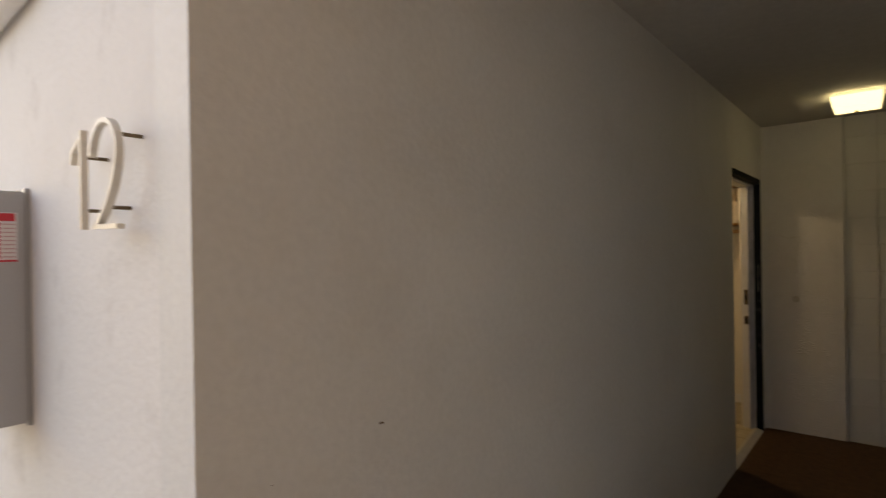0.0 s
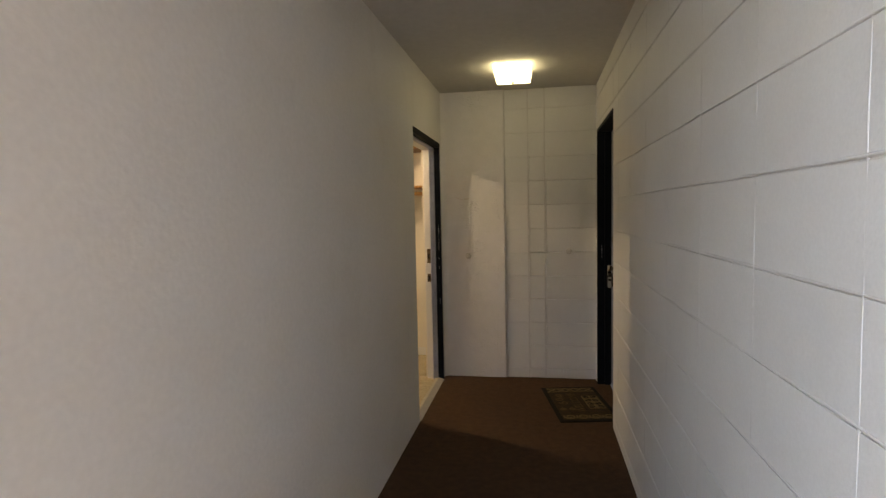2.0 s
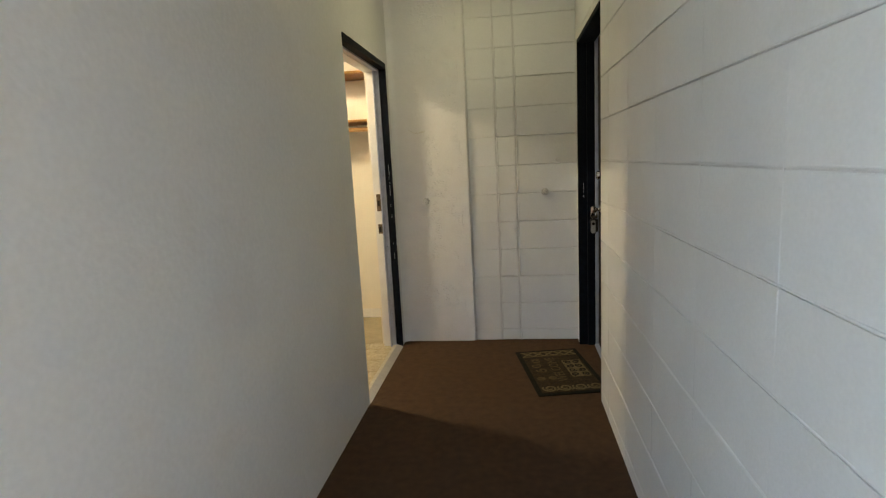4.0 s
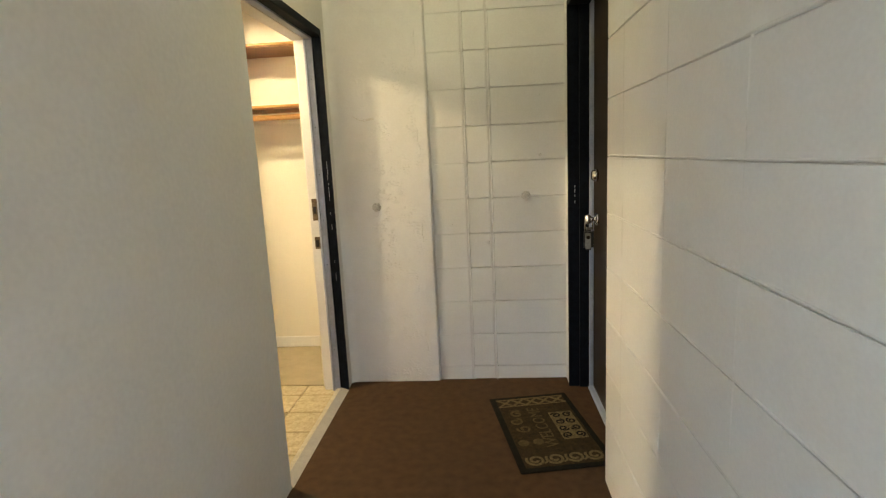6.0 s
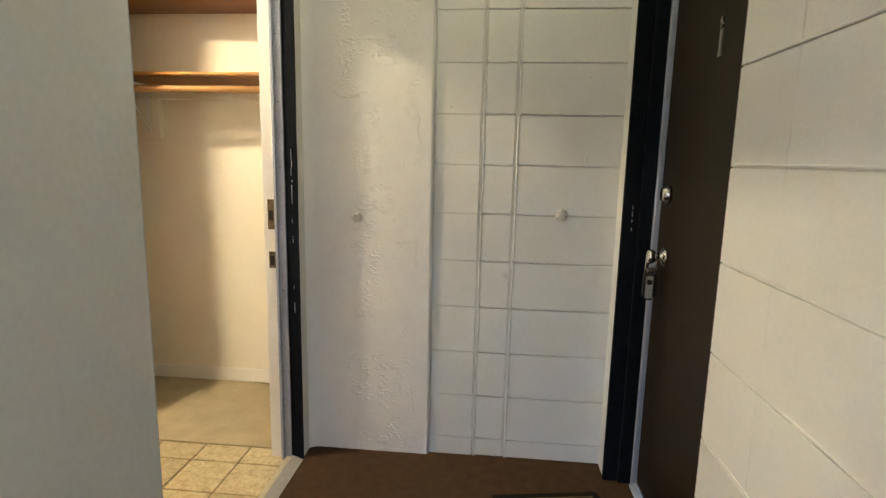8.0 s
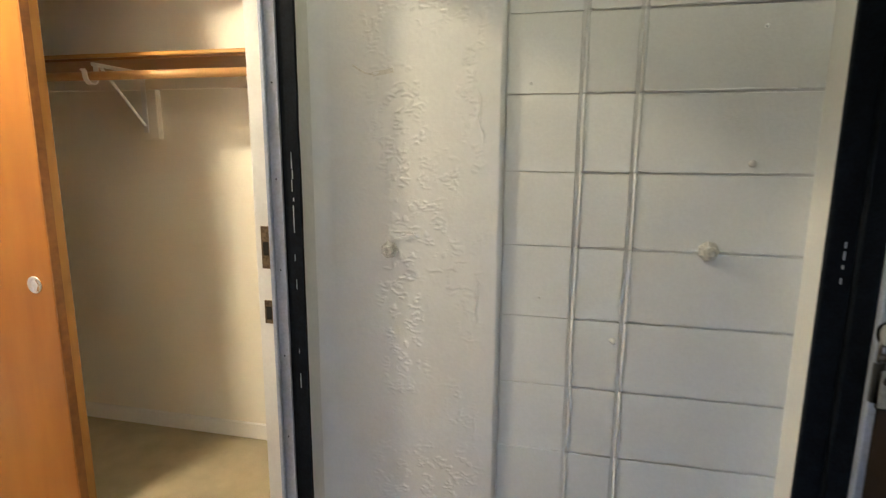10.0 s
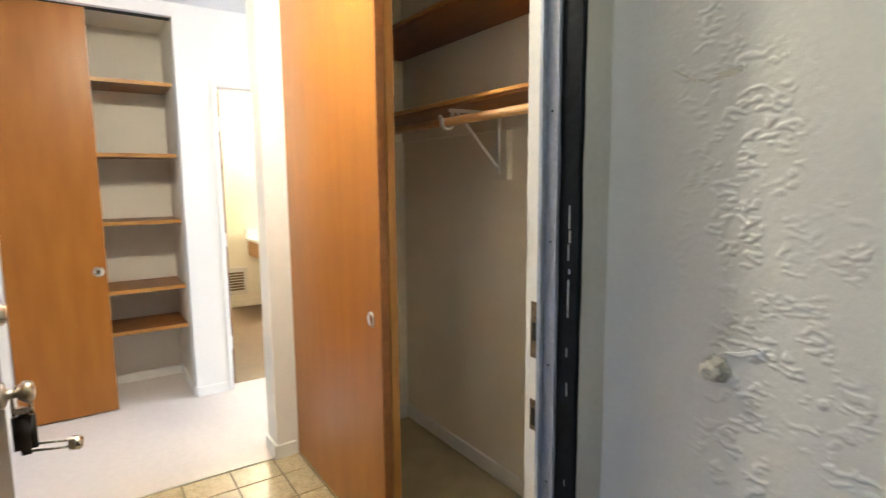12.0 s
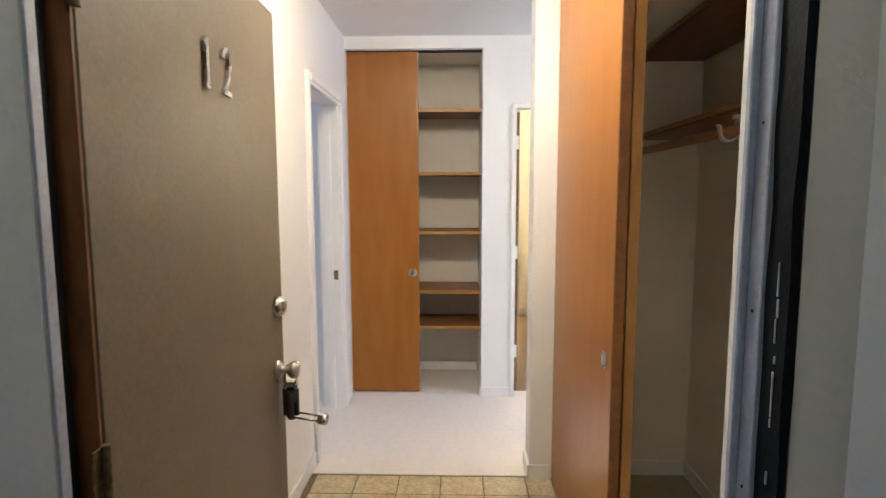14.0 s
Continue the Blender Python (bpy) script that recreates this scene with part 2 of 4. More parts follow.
def tube(bm, points, radius, steps=10):
    rings = []
    for i, p in enumerate(points):
        a, b = Vector(points[max(i - 1, 0)]), Vector(points[min(i + 1, len(points) - 1)])
        d = (b - a).normalized()
        u = d.orthogonal().normalized() if i == 0 else (u - d * u.dot(d)).normalized()
        w = d.cross(u)
        rings.append([bm.verts.new(Vector(p) + radius * (math.cos(t) * u + math.sin(t) * w)) for t in (2 * math.pi * k / steps for k in range(steps))])
    for a, b in zip(rings, rings[1:]):
        for i in range(steps):
            bm.faces.new((a[i], a[(i + 1) % steps], b[(i + 1) % steps], b[i]))
    bm.faces.new(rings[0])
    bm.faces.new(rings[-1])
    bmesh.ops.recalc_face_normals(bm, faces=bm.faces[:])
    return bm


BASES = {}


def mesh_object(name, bm, mat, smooth=False):
    me = bpy.data.meshes.new(name)
    bm.to_mesh(me)
    bm.free()
    me.materials.append(mat)
    if smooth:
        me.polygons.foreach_set("use_smooth", [True] * len(me.polygons))
    return new(name, me)


def structure(name, bm, mat, label="", category=""):
    return tagged(mesh_object(name, bm, mat), label, category, kind="structure")


def thing(name, base, label, category, group="", kind="", m=None):
    """An Empty that parents a thing's parts. With m the parts are in its own space, else in the world's."""
    ob = new(name)
    ob.empty_display_size = 0.05
    if m is None:
        ob.location = base
        BASES[ob] = Matrix.Translation(base).inverted()
    else:
        ob.matrix_basis = m
    return tagged(ob, label, category, group, kind)


def part(name, bm, mat, parent, label="", smooth=False):
    ob = mesh_object(name, bm, mat, smooth)
    ob.parent = parent
    if parent in BASES:
        ob.matrix_parent_inverse = BASES[parent]
    return tagged(ob, label)


def solo(name, bm, mat, label, category, group="", smooth=False):
    return tagged(mesh_object(name, bm, mat, smooth), label, category, group)


def lettering(text, size, depth, place):
    """A bmesh of flat letters from the built-in font; place maps (u, v, w) to space."""
    cu = bpy.data.curves.new("letters", "FONT")
    cu.body, cu.size, cu.extrude, cu.resolution_u = text, size, depth / 2, 2
    cu.align_x, cu.align_y = "CENTER", "CENTER"
    tmp = bpy.data.objects.new("letters", cu)
    me = bpy.data.meshes.new_from_object(tmp)
    bm = bmesh.new()
    bm.from_mesh(me)
    for v in bm.verts:
        v.co = place(v.co.x, v.co.y, v.co.z)
    bmesh.ops.recalc_face_normals(bm, faces=bm.faces[:])
    bpy.data.objects.remove(tmp)
    bpy.data.curves.remove(cu)
    bpy.data.meshes.remove(me)
    return bm


# ---------------------------------------------------------------- the hall
XL, XR, YE, YP, CEIL, Y0 = -0.58, 0.697, 7.425, 7.406, 2.43, 2.80
XI = -0.70            # inner face of the wall between hall and flat
DN, DF = 6.358, 7.312  # doorway of the flat, near and far side
RN, RF = 6.42, 7.325   # doorway across the hall
HEAD = 1.985

hall_wall_left = structure("wall_west", boxes(
    (XI, XL, Y0, DN - 0.08, 0, CEIL), (XL - 0.020, XL, DN - 0.08, DN, 0, HEAD), (XI, XL, DN - 0.08, DF, HEAD, CEIL), (XI, XL, DF, YE + 0.15, 0, CEIL)), PLASTER,
    "off-white painted plaster hall wall, scuffed", "wall")
wall_right = structure("wall_east", boxes(
    (XR + 0.004, XR + 0.2, Y0, RN - 0.002, 0, CEIL), (XR + 0.004, XR + 0.2, RN - 0.002, RF, 2.06, CEIL), (XR + 0.004, XR + 0.2, RF, YE + 0.15, 0, CEIL)), MORTAR,
    "white painted concrete block hall wall", "wall")
wall_end = structure("wall_north", boxes((XL, XR + 0.004, YE + 0.009, YE + 0.15, 0, CEIL)), MORTAR, "white painted block wall closing the hall", "wall")
structure("floor_hall", boxes((XL, XR + 0.2, Y0, YE + 0.006, -0.1, 0)), HALL_CARPET, "worn dark brown hall carpet", "floor")
structure("ceiling_hall", boxes((XI, XR + 0.2, Y0 - 0.02, YE + 0.15, CEIL, CEIL + 0.15)), CEILING, "grey-white sprayed hall ceiling", "ceiling")


def lump(x, z):
    """Relief of the patched, thickly painted pier: flaked edges in patches over a gently uneven face."""
    p = Vector((x, 0.0, z))
    w = p + 0.009 * Vector((noise.noise(p * 30), 0, noise.noise(p * 30 + Vector((9, 0, 0)))))
    mid = math.exp(-((x + 0.26) / 0.165) ** 4)
    patch = min(1.0, max(0.0, (noise.noise(Vector((x * 9, 0, z * 5)) + Vector((0.4, 0, 0.7))) + 0.22) * 3))
    broken = min(1.0, max(0.0, noise.noise(p * 26 + Vector((2, 0, 5))) * 5 + 0.5))
    flake = max(0.0, min(1.0, noise.noise(Vector((w.x * 62, 0, w.z * 112))) * 8 - 0.2))
    ridge = max(0.0, 1.0 - abs(noise.noise(Vector((w.x * 44 + 3, 0, w.z * 70)))) * 9)
    seam = max(0.0, 1.0 - abs(x + 0.105 + 0.02 * noise.noise(Vector((1, 0, z * 5))) + 0.012 * noise.noise(Vector((4, 0, z * 21)))) / 0.004)
    seam *= min(1.0, max(0.0, noise.noise(Vector((7, 0, z * 6))) * 5))
    grit = noise.noise(p * 75) * 0.0002
    low = noise.noise(p * 4) * 0.003 + noise.noise(p * 1.3) * 0.004
    return low + grit * mid + mid * patch * broken * (flake * 0.0020 + ridge * 0.0005) + seam * 0.0026


def pier():
    bm = bmesh.new()
    x0, x1, nx, nz = XL, -0.045, 210, 1150
    grid = []
    for j in range(nz + 1):
        z = CEIL * j / nz
        row = []
        for i in range(nx + 1):
            x = x0 + (x1 - x0) * i / nx
            fillet = 0.020 * max(0, 1 - (x - x0) / 0.05) ** 2
            edge = 0.012 * max(0, 1 - (x1 - x) / 0.012) ** 2
            row.append(bm.verts.new((x, YP - lump(x, z) - fillet + edge, z)))
        grid.append(row)
    for a, b in zip(grid, grid[1:]):
        for i in range(nx):
            bm.faces.new((a[i], a[i + 1], b[i + 1], b[i]))
    for a, b in zip(grid, grid[1:]):
        c = [bm.verts.new((x1, YE + 0.006, r[-1].co.z)) for r in (a, b)]
        bm.faces.new((a[-1], c[0], c[1], b[-1]))
    return bm


tagged(mesh_object("wall_pier", pier(), RENDERED, smooth=True), "white pier with lumpy patched plaster under thick paint", "pier", kind="structure")

# daylight side: outer wall, walkway and soffit
structure("wall_outside", boxes((-4.6, XI, Y0, Y0 + 0.15, 0, 2.9)), STUCCO, "white stucco outer wall beside the hall opening", "wall")
# two unseen walls, added to hold back daylight from east and south
structure("wall_blocker_east", boxes((XR + 0.02, XR + 0.2, -6.0, Y0, 0, 6.0)), UMBER, "unseen dark brown wall added to block daylight", "wall")
structure("wall_blocker_south", boxes((-3.2, XR + 0.2, -6.2, -6.0, 0, 4.2)), UMBER, "unseen dark brown wall added to block daylight", "wall")
structure("ground", boxes((-40, 40, -40, Y0, -0.12, -0.012)), CONCRETE, "grey concrete walkway outside", "ground")

# door frames: black casing, grey strip, white jamb


def rough_edge_post(x0, x1, y0, y1, z0, z1, amp, seed, step=0.03):
    """A painted post whose edges wander a little."""
    bm = bmesh.new()
    rows, n = [], int((z1 - z0) / step)
    for j in range(n + 1):
        z = z0 + (z1 - z0) * j / n
        w = [amp * noise.noise(Vector((seed + k * 7.1, 0, z * 9))) for k in range(4)]
        rows.append([bm.verts.new(p) for p in ((x0, y0 + w[0], z), (x1, y0 + w[1], z), (x1, y1 + w[2], z), (x0, y1 + w[3], z))])
    for a, b in zip(rows, rows[1:]):
        for i in range(4):
            bm.faces.new((a[i], a[(i + 1) % 4], b[(i + 1) % 4], b[i]))
    bm.faces.new(rows[0][::-1])
    bm.faces.new(rows[-1])
    bmesh.ops.recalc_face_normals(bm, faces=bm.faces[:])
    return bm


frame_left = thing("door_frame", (XL, DF, 0), "black and white painted door frame of the flat, chipped", "door frame", kind="structure")
JF = 7.298   # face of the far jamb
part("casing", rough_edge_post(XL - 0.044, XL + 0.004, JF - 0.002, JF + 0.010, 0, HEAD + 0.012, 0.0034, 1.0), BLACK, frame_left, "black gloss casing with rough painted edge")
part("casing", boxes((XL - 0.044, XL + 0.006, DN, JF - 0.004, HEAD - 0.026, HEAD + 0.012), bevel=0.002), BLACK, frame_left)
part("weatherstrip", boxes((XL - 0.020, XL - 0.002, DN + 0.0005, DN + 0.006, 0, HEAD - 0.026), bevel=0.001), STRIP, frame_left, "grey metal strip on the hinge side, blue sky reflection painted in")
part("weatherstrip", boxes((XL - 0.080, XL - 0.044, JF - 0.009, JF + 0.013, 0.0, HEAD - 0.026), (XL - 0.085, XL - 0.073, JF - 0.021, JF - 0.009, 0.0, HEAD - 0.026), bevel=0.002), STRIP, frame_left, "grey metal weatherstrip, blue sky reflection painted in")
# black strip that paints in the shaded gap beside the hinge jamb
part("casing", boxes((XL - 0.078, XL - 0.021, DN - 0.034, DN - 0.026, 0.0, HEAD - 0.026), bevel=0.002), BLACK, frame_left)
part("weatherstrip", boxes((XL - 0.078, XL - 0.044, DN - 0.004, JF - 0.006, HEAD - 0.034, HEAD - 0.004), bevel=0.002), STRIP, frame_left)
part("jamb", boxes((XI - 0.018, XL - 0.080, JF, DF + 0.035, 0.0, HEAD + 0.02), bevel=0.002), JAMB, frame_left, "white jamb with strike plates")
part("jamb", boxes((XI - 0.01, XL - 0.079, DN - 0.075, DN - 0.055, 0.0, HEAD - 0.03), bevel=0.002), RAW, frame_left, "bare wood hinge jamb")
part("jamb", boxes((XI - 0.03, XL - 0.080, DN - 0.05, JF - 0.001, HEAD - 0.036, HEAD + 0.06), bevel=0.002), JAMB, frame_left)
bm = bmesh.new()
prof = [(XL + 0.006, 0.001), (XL - 0.036, 0.017), (XL - 0.040, 0.017), (XL - 0.040, 0.0)]
rows = [[bm.verts.new((x, y, z)) for x, z in prof] for y in (DN + 0.005, JF - 0.007)]
for i in range(4):
    bm.faces.new((rows[0][i], rows[0][(i + 1) % 4], rows[1][(i + 1) % 4], rows[1][i]))
bm.faces.new(rows[0])
bm.faces.new(rows[1])
bmesh.ops.recalc_face_normals(bm, faces=bm.faces[:])
part("threshold", bm, RAMP, frame_left, "worn grey metal threshold ramp")
part("sill", boxes((XL - 0.066, XL - 0.0405, DN - 0.02, JF - 0.008, 0.0, 0.014), bevel=0.003, segments=2), SILL, frame_left, "pale worn sill strip")
for k, (z, h) in enumerate(((1.060, 0.060), (0.874, 0.034))):
    sp = part("strike_plate", boxes((XL - 0.120, XL - 0.090, JF - 0.0025, JF + 0.001, z - h, z + h), bevel=0.001), WORN, frame_left, "worn bronze strike plate")
    # no hole is cut: a near-black box paints its shade on the plate
    part("strike_hole", boxes((XL - 0.114, XL - 0.097, JF - 0.0035, JF - 0.0015, z - 0.022, z + 0.016)), HOLE, sp)
for k in range(7):
    part("screw", lathe(bmesh.new(), [(0.0024, 0), (0.002, -0.0012), (0.0008, -0.0016)], (XL - 0.060, JF - 0.0092, 0.25 + 0.25 * k), "y", 10), HOLE, frame_left)
for k, (z, h, w, dx) in enumerate(((1.145, 0.022, 0.0030, 0.0), (1.108, 0.012, 0.0045, 0.001), (1.078, 0.016, 0.0025, -0.001), (1.041, 0.005, 0.0035, 0.002), (0.995, 0.030, 0.0038, 0.0), (0.957, 0.006, 0.0022, 0.001),
                                  (0.881, 0.009, 0.0030, -0.001), (0.806, 0.014, 0.0026, 0.001), (0.61, 0.006, 0.0026, 0.0), (0.522, 0.022, 0.0030, 0.001))):
    part("paint_chip", rough_edge_post(XL - 0.018 + dx, XL - 0.018 + dx + 0.7 * w, JF - 0.0036, JF - 0.0010, z + 0.155 - h, z + 0.155 + h, 0.0011, 30.0 + 3.3 * k, 0.004), CHIP, frame_left, "chip of pale undercoat")

frame_right = thing("door_frame", (XR, RF, 0), "black painted door frame of the door across", "door frame", kind="structure")
part("casing", boxes((XR - 0.004, XR + 0.055, RF - 0.016, RF - 0.0, 0, 2.06), bevel=0.003), BLACK, frame_right)
part("casing", boxes((XR + 0.055, XR + 0.105, RF - 0.030, RF - 0.0, 0, 2.06), bevel=0.004), BLACK, frame_right, "deep black inner casing")
for z, r in ((1.128, 0.007), (1.104, 0.010), (1.078, 0.005), (1.046, 0.007)):
    part("paint_chip", rough_edge_post(XR + 0.030, XR + 0.0335, RF - 0.0175, RF - 0.0150, z - r, z + r, 0.0008, z * 50, 0.004), CHIP, frame_right, "chip of pale undercoat")
part("stop", boxes((XR + 0.105, XR + 0.126, RF - 0.045, RF - 0.0, 0, 2.06), bevel=0.003), STRIP, frame_right, "pale grey metal stop")
part("casing", boxes((XR - 0.004, XR + 0.105, RN + 0.012, RF - 0.03, 2.03, 2.058), bevel=0.003), BLACK, frame_right)
part("casing", boxes((XR + 0.012, XR + 0.126, RN, RN + 0.012, 0, 2.058), bevel=0.003), BLACK, frame_right)
part("threshold", boxes((XR + 0.095, XR + 0.126, RN + 0.012, RF - 0.045, 0, 0.018), bevel=0.005, segments=2), STRIP, frame_right, "pale metal threshold")


def knob(parent, centre, axis, out, mat, size=1.0, label=""):
    """A round knob on a rose; axis is the way it stands out of the door, out its sign."""
    s = size * out
    prof = [(0.032 * size, 0), (0.032 * size, 0.006 * s), (0.026 * size, 0.010 * s), (0.012 * size, 0.014 * s), (0.011 * size, 0.030 * s), (0.020 * size, 0.036 * s), (0.027 * size, 0.046 * s), (0.027 * size, 0.056 * s), (0.021 * size, 0.064 * s), (0.006 * size, 0.067 * s)]
    return part("knob", lathe(bmesh.new(), prof, centre, axis), mat, parent, label, smooth=True)


def deadbolt(parent, centre, axis, out, mat):
    prof = [(0.031, 0), (0.031, 0.008 * out), (0.027, 0.022 * out), (0.022, 0.028 * out), (0.010, 0.030 * out)]
    d = part("deadbolt", lathe(bmesh.new(), prof, centre, axis), mat, parent, "round deadbolt cylinder", smooth=True)
    return d


def lockbox(name, m, label):
    """A realtor's key box hung from a knob: shackle, body, cover. Local: hangs down -z, faces +y."""
    t = thing(name, None, label, "lock box", m=m)
    arc = [(0.018 * math.cos(a), 0.0, -0.012 + 0.034 * math.sin(a)) for a in (math.pi * k / 12 for k in range(13))]
    part("shackle", tube(bmesh.new(), [(0.018, 0, -0.05)] + arc + [(-0.018, 0, -0.05)], 0.0042), CHROME, t, "chrome shackle", smooth=True)
    part("body", boxes((-0.024, 0.024, -0.020, 0.020, -0.152, -0.040), bevel=0.014, segments=4), RUBBER, t, smooth=True)
    part("collar", boxes((-0.018, 0.018, -0.013, 0.013, -0.046, -0.030), bevel=0.004, segments=2), CHROME, t)
    return t


# front door of the flat, swung open into the entry
DOOR_M = pose(-0.684, 6.352, 0, 0, 0, 181.0)   # local +x runs from the hinge to the free edge, local -y is the outer face
front = thing("door", None, "taupe painted front door standing open, brass number and knob", "door", kind="structure", m=DOOR_M)
DW, DH = 0.885, 1.945
front["label"] = "taupe painted flat front door standing wide open"
part("leaf", boxes((0.004, DW, 0.0, 0.044, 0.022, DH), bevel=0.002), BROWN, front, "smooth taupe painted door leaf")
part("hinge_edge", boxes((-0.004, 0.0035, 0.002, 0.042, 0.022, DH), bevel=0.001), RAW, front, "bare brown wood hinge edge")
for z in (0.24, 0.98, 1.72):
    h = part("hinge", boxes((-0.030, -0.0045, -0.004, 0.0, z - 0.05, z + 0.05), bevel=0.001), OLD_BRASS, front, "tarnished paint-smeared hinge")
    part("pin", lathe(bmesh.new(), [(0.007, z - 0.052), (0.007, z + 0.052)], (-0.006, -0.008, 0), "z", 12), OLD_BRASS, h)
deadbolt(front, (DW - 0.060, 0.0, 1.066), "y", -1, NICKEL)
knob(front, (DW - 0.062, 0.0, 0.868), "y", -1, NICKEL, 1.0, "brushed nickel knob")
part("latch_face", boxes((DW - 0.0005, DW + 0.0015, 0.010, 0.034, 0.84, 0.90)), NICKEL, front)
lockbox("lock_box", pose(-1.507, 6.338 + 0.038, 0.862, 0, 0, 91), "black key lock box hanging from the nickel knob")
# its opened chrome shackle tray at the foot
tray = thing("key_tray", None, "small chrome key holder hanging out of the lock box", "key holder", m=pose(-1.512, 6.392, 0.722, 0, 6, 84))
part("rod", tube(bmesh.new(), [(-0.01, 0.009, 0.004), (0.085, 0.009, 0.004)], 0.0035, 8), CHROME, tray, smooth=True)
part("rod", tube(bmesh.new(), [(-0.01, -0.009, -0.006), (0.085, -0.009, -0.006)], 0.0035, 8), CHROME, tray, smooth=True)
part("cap", lathe(bmesh.new(), [(0.012, 0.068), (0.018, 0.072), (0.018, 0.094), (0.013, 0.100), (0.004, 0.101)], (0, 0, -0.001), "x", 18), CHROME, tray, "round chrome cap", smooth=True)


def digit_one(h):
    return [[(-0.10 * h, 0.86 * h), (0.0, 0.98 * h)], [(0.0, h), (0.0, 0.0)], [(-0.10 * h, 0.0), (0.10 * h, 0.0)]]


def arc2(cx, cy, rx, ry, a0, a1, n=14):
    return [(cx + rx * math.cos(radians(a0 + (a1 - a0) * k / n)), cy + ry * math.sin(radians(a0 + (a1 - a0) * k / n))) for k in range(n + 1)]


def digit_two(h):
    top = arc2(0, 0.74 * h, 0.20 * h, 0.26 * h, 170, -25)
    return [top + [(0.10 * h, 0.36 * h), (-0.06 * h, 0.16 * h), (-0.20 * h, 0.03 * h)], [(-0.21 * h, 0.03 * h), (0.22 * h, 0.0)]]


NH = 0.100
for name, u0, strokes in (("house_number_one", 0.410, digit_one(NH)), ("house_number_two", 0.513, digit_two(NH))):
    bm = bmesh.new()
    for s in strokes:
        ribbon(bm, s, 0.0125, 0.008, lambda u, v, w, u0=u0: Vector((u0 + u, -w, 1.642 + v)))
    part(name, bm, NICKEL, front, "slim polished metal house number")

# the door across the hall, shut
across = thing("door", (XR + 0.13, RF, 0), "dark brown door across the hall, shut", "door", kind="structure")
XD = XR + 0.126
part("leaf", boxes((XD, XD + 0.044, RN + 0.014, RF - 0.003, 0.02, 2.055), bevel=0.002), DARK_DOOR, across, "smooth dark brown leaf")
deadbolt(across, (XD, 7.196, 1.187), "x", -1, CHROME)
knob(across, (XD, 7.185, 0.965), "x", -1, CHROME, 1.0, "polished chrome knob")
for u0, strokes in ((6.865, digit_one(NH)),):
    bm = bmesh.new()
    for s in strokes:
        ribbon(bm, s, 0.011, 0.006, lambda u, v, w, u0=u0: Vector((XD - w, u0 - u, 1.60 + v)))
    part("house_number", bm, NICKEL, across, "slim metal house number")
lb = lockbox("lock_box", pose(XD - 0.045, 7.185, 0.957, 0, 0, 0), "black key lock box with a pale tag on chrome knob")
part("tag", boxes((-0.022, 0.006, -0.025, -0.0195, -0.142, -0.060), bevel=0.005, segments=2), TAG, lb, "pale plastic tag")
part("tag_dial", lathe(bmesh.new(), [(0.010, -0.0245), (0.010, -0.026), (0.005, -0.0265)], (-0.008, 0, -0.082), "y", 16), HOLE, lb)


def spigot(x, y, z, name="wall_stop"):
    """A small faceted stop, painted over, that sticks out of the wall."""
    bm = bmesh.new()
    lathe(bm, [(0.028, 0.004), (0.025, -0.005), (0.019, -0.009), (0.014, -0.014), (0.014, -0.018), (0.018, -0.020), (0.016, -0.029), (0.008, -0.031), (0.007, -0.027), (0.002, -0.026)], (x, y, z), "y", 7)
    return solo(name, bm, STOP, "small painted-over round stop sticking out of the wall", "wall stop", "stops on the end wall")


spigot(-0.362, YP, 1.050)
spigot(0.480, YE, 1.081)
solo("nail_head", lathe(bmesh.new(), [(0.009, 0), (0.008, -0.004), (0.003, -0.006)], (0.560, YE, 1.302), "y", 12), RENDERED, "painted-over nail head in the block wall", "nail", smooth=True)
pier_ob = bpy.data.objects["wall_pier"]
bm = bmesh.new()
ribbon(bm, [(-0.462, 1.556), (-0.445, 1.545), (-0.425, 1.534), (-0.405, 1.530)], 0.0045, 0.0042, lambda u, v, w: Vector((u, YP - lump(u, v) + 0.0034 - w, v)))
ribbon(bm, [(-0.405, 1.530), (-0.390, 1.533), (-0.365, 1.536), (-0.345, 1.540)], 0.0120, 0.0042, lambda u, v, w: Vector((u, YP - lump(u, v) + 0.0034 - w, v)))
part("smear", bm, SMEAR, pier_ob, "faint rusty smear")
bm = ribbon(bmesh.new(), [(-0.362, 1.070), (-0.345, 1.080), (-0.325, 1.084), (-0.300, 1.096), (-0.290, 1.101)], 0.006, 0.008, lambda u, v, w: Vector((u, YP - lump(u, v) + 0.003 - w - 0.003 * noise.noise(Vector((u * 90, v * 60, 2))), v + 0.003 * noise.noise(Vector((u * 70, 3, v * 40))))))
part("plaster_crack", bm, RENDERED, pier_ob, "raised crack in the paint")
for k, (y, z, r) in enumerate(((3.185, 1.130, 0.006), (2.93, 1.09, 0.0015))):
    part("scuff", ribbon(bmesh.new(), [(y - r, z), (y, z + r * 0.3), (y + r, z - r * 0.2)], r * 0.7, 0.0008, lambda u, v, w: Vector((XL + 0.0002 + w, u, v))), WORN, hall_wall_left, "dark scuff mark")

# ceiling light of the hall
LX, LY, LS = 0.062, 6.72, 0.130
lamp = thing("ceiling_light", (LX, LY, CEIL), "square frosted glass hall ceiling light, lit", "ceiling light")


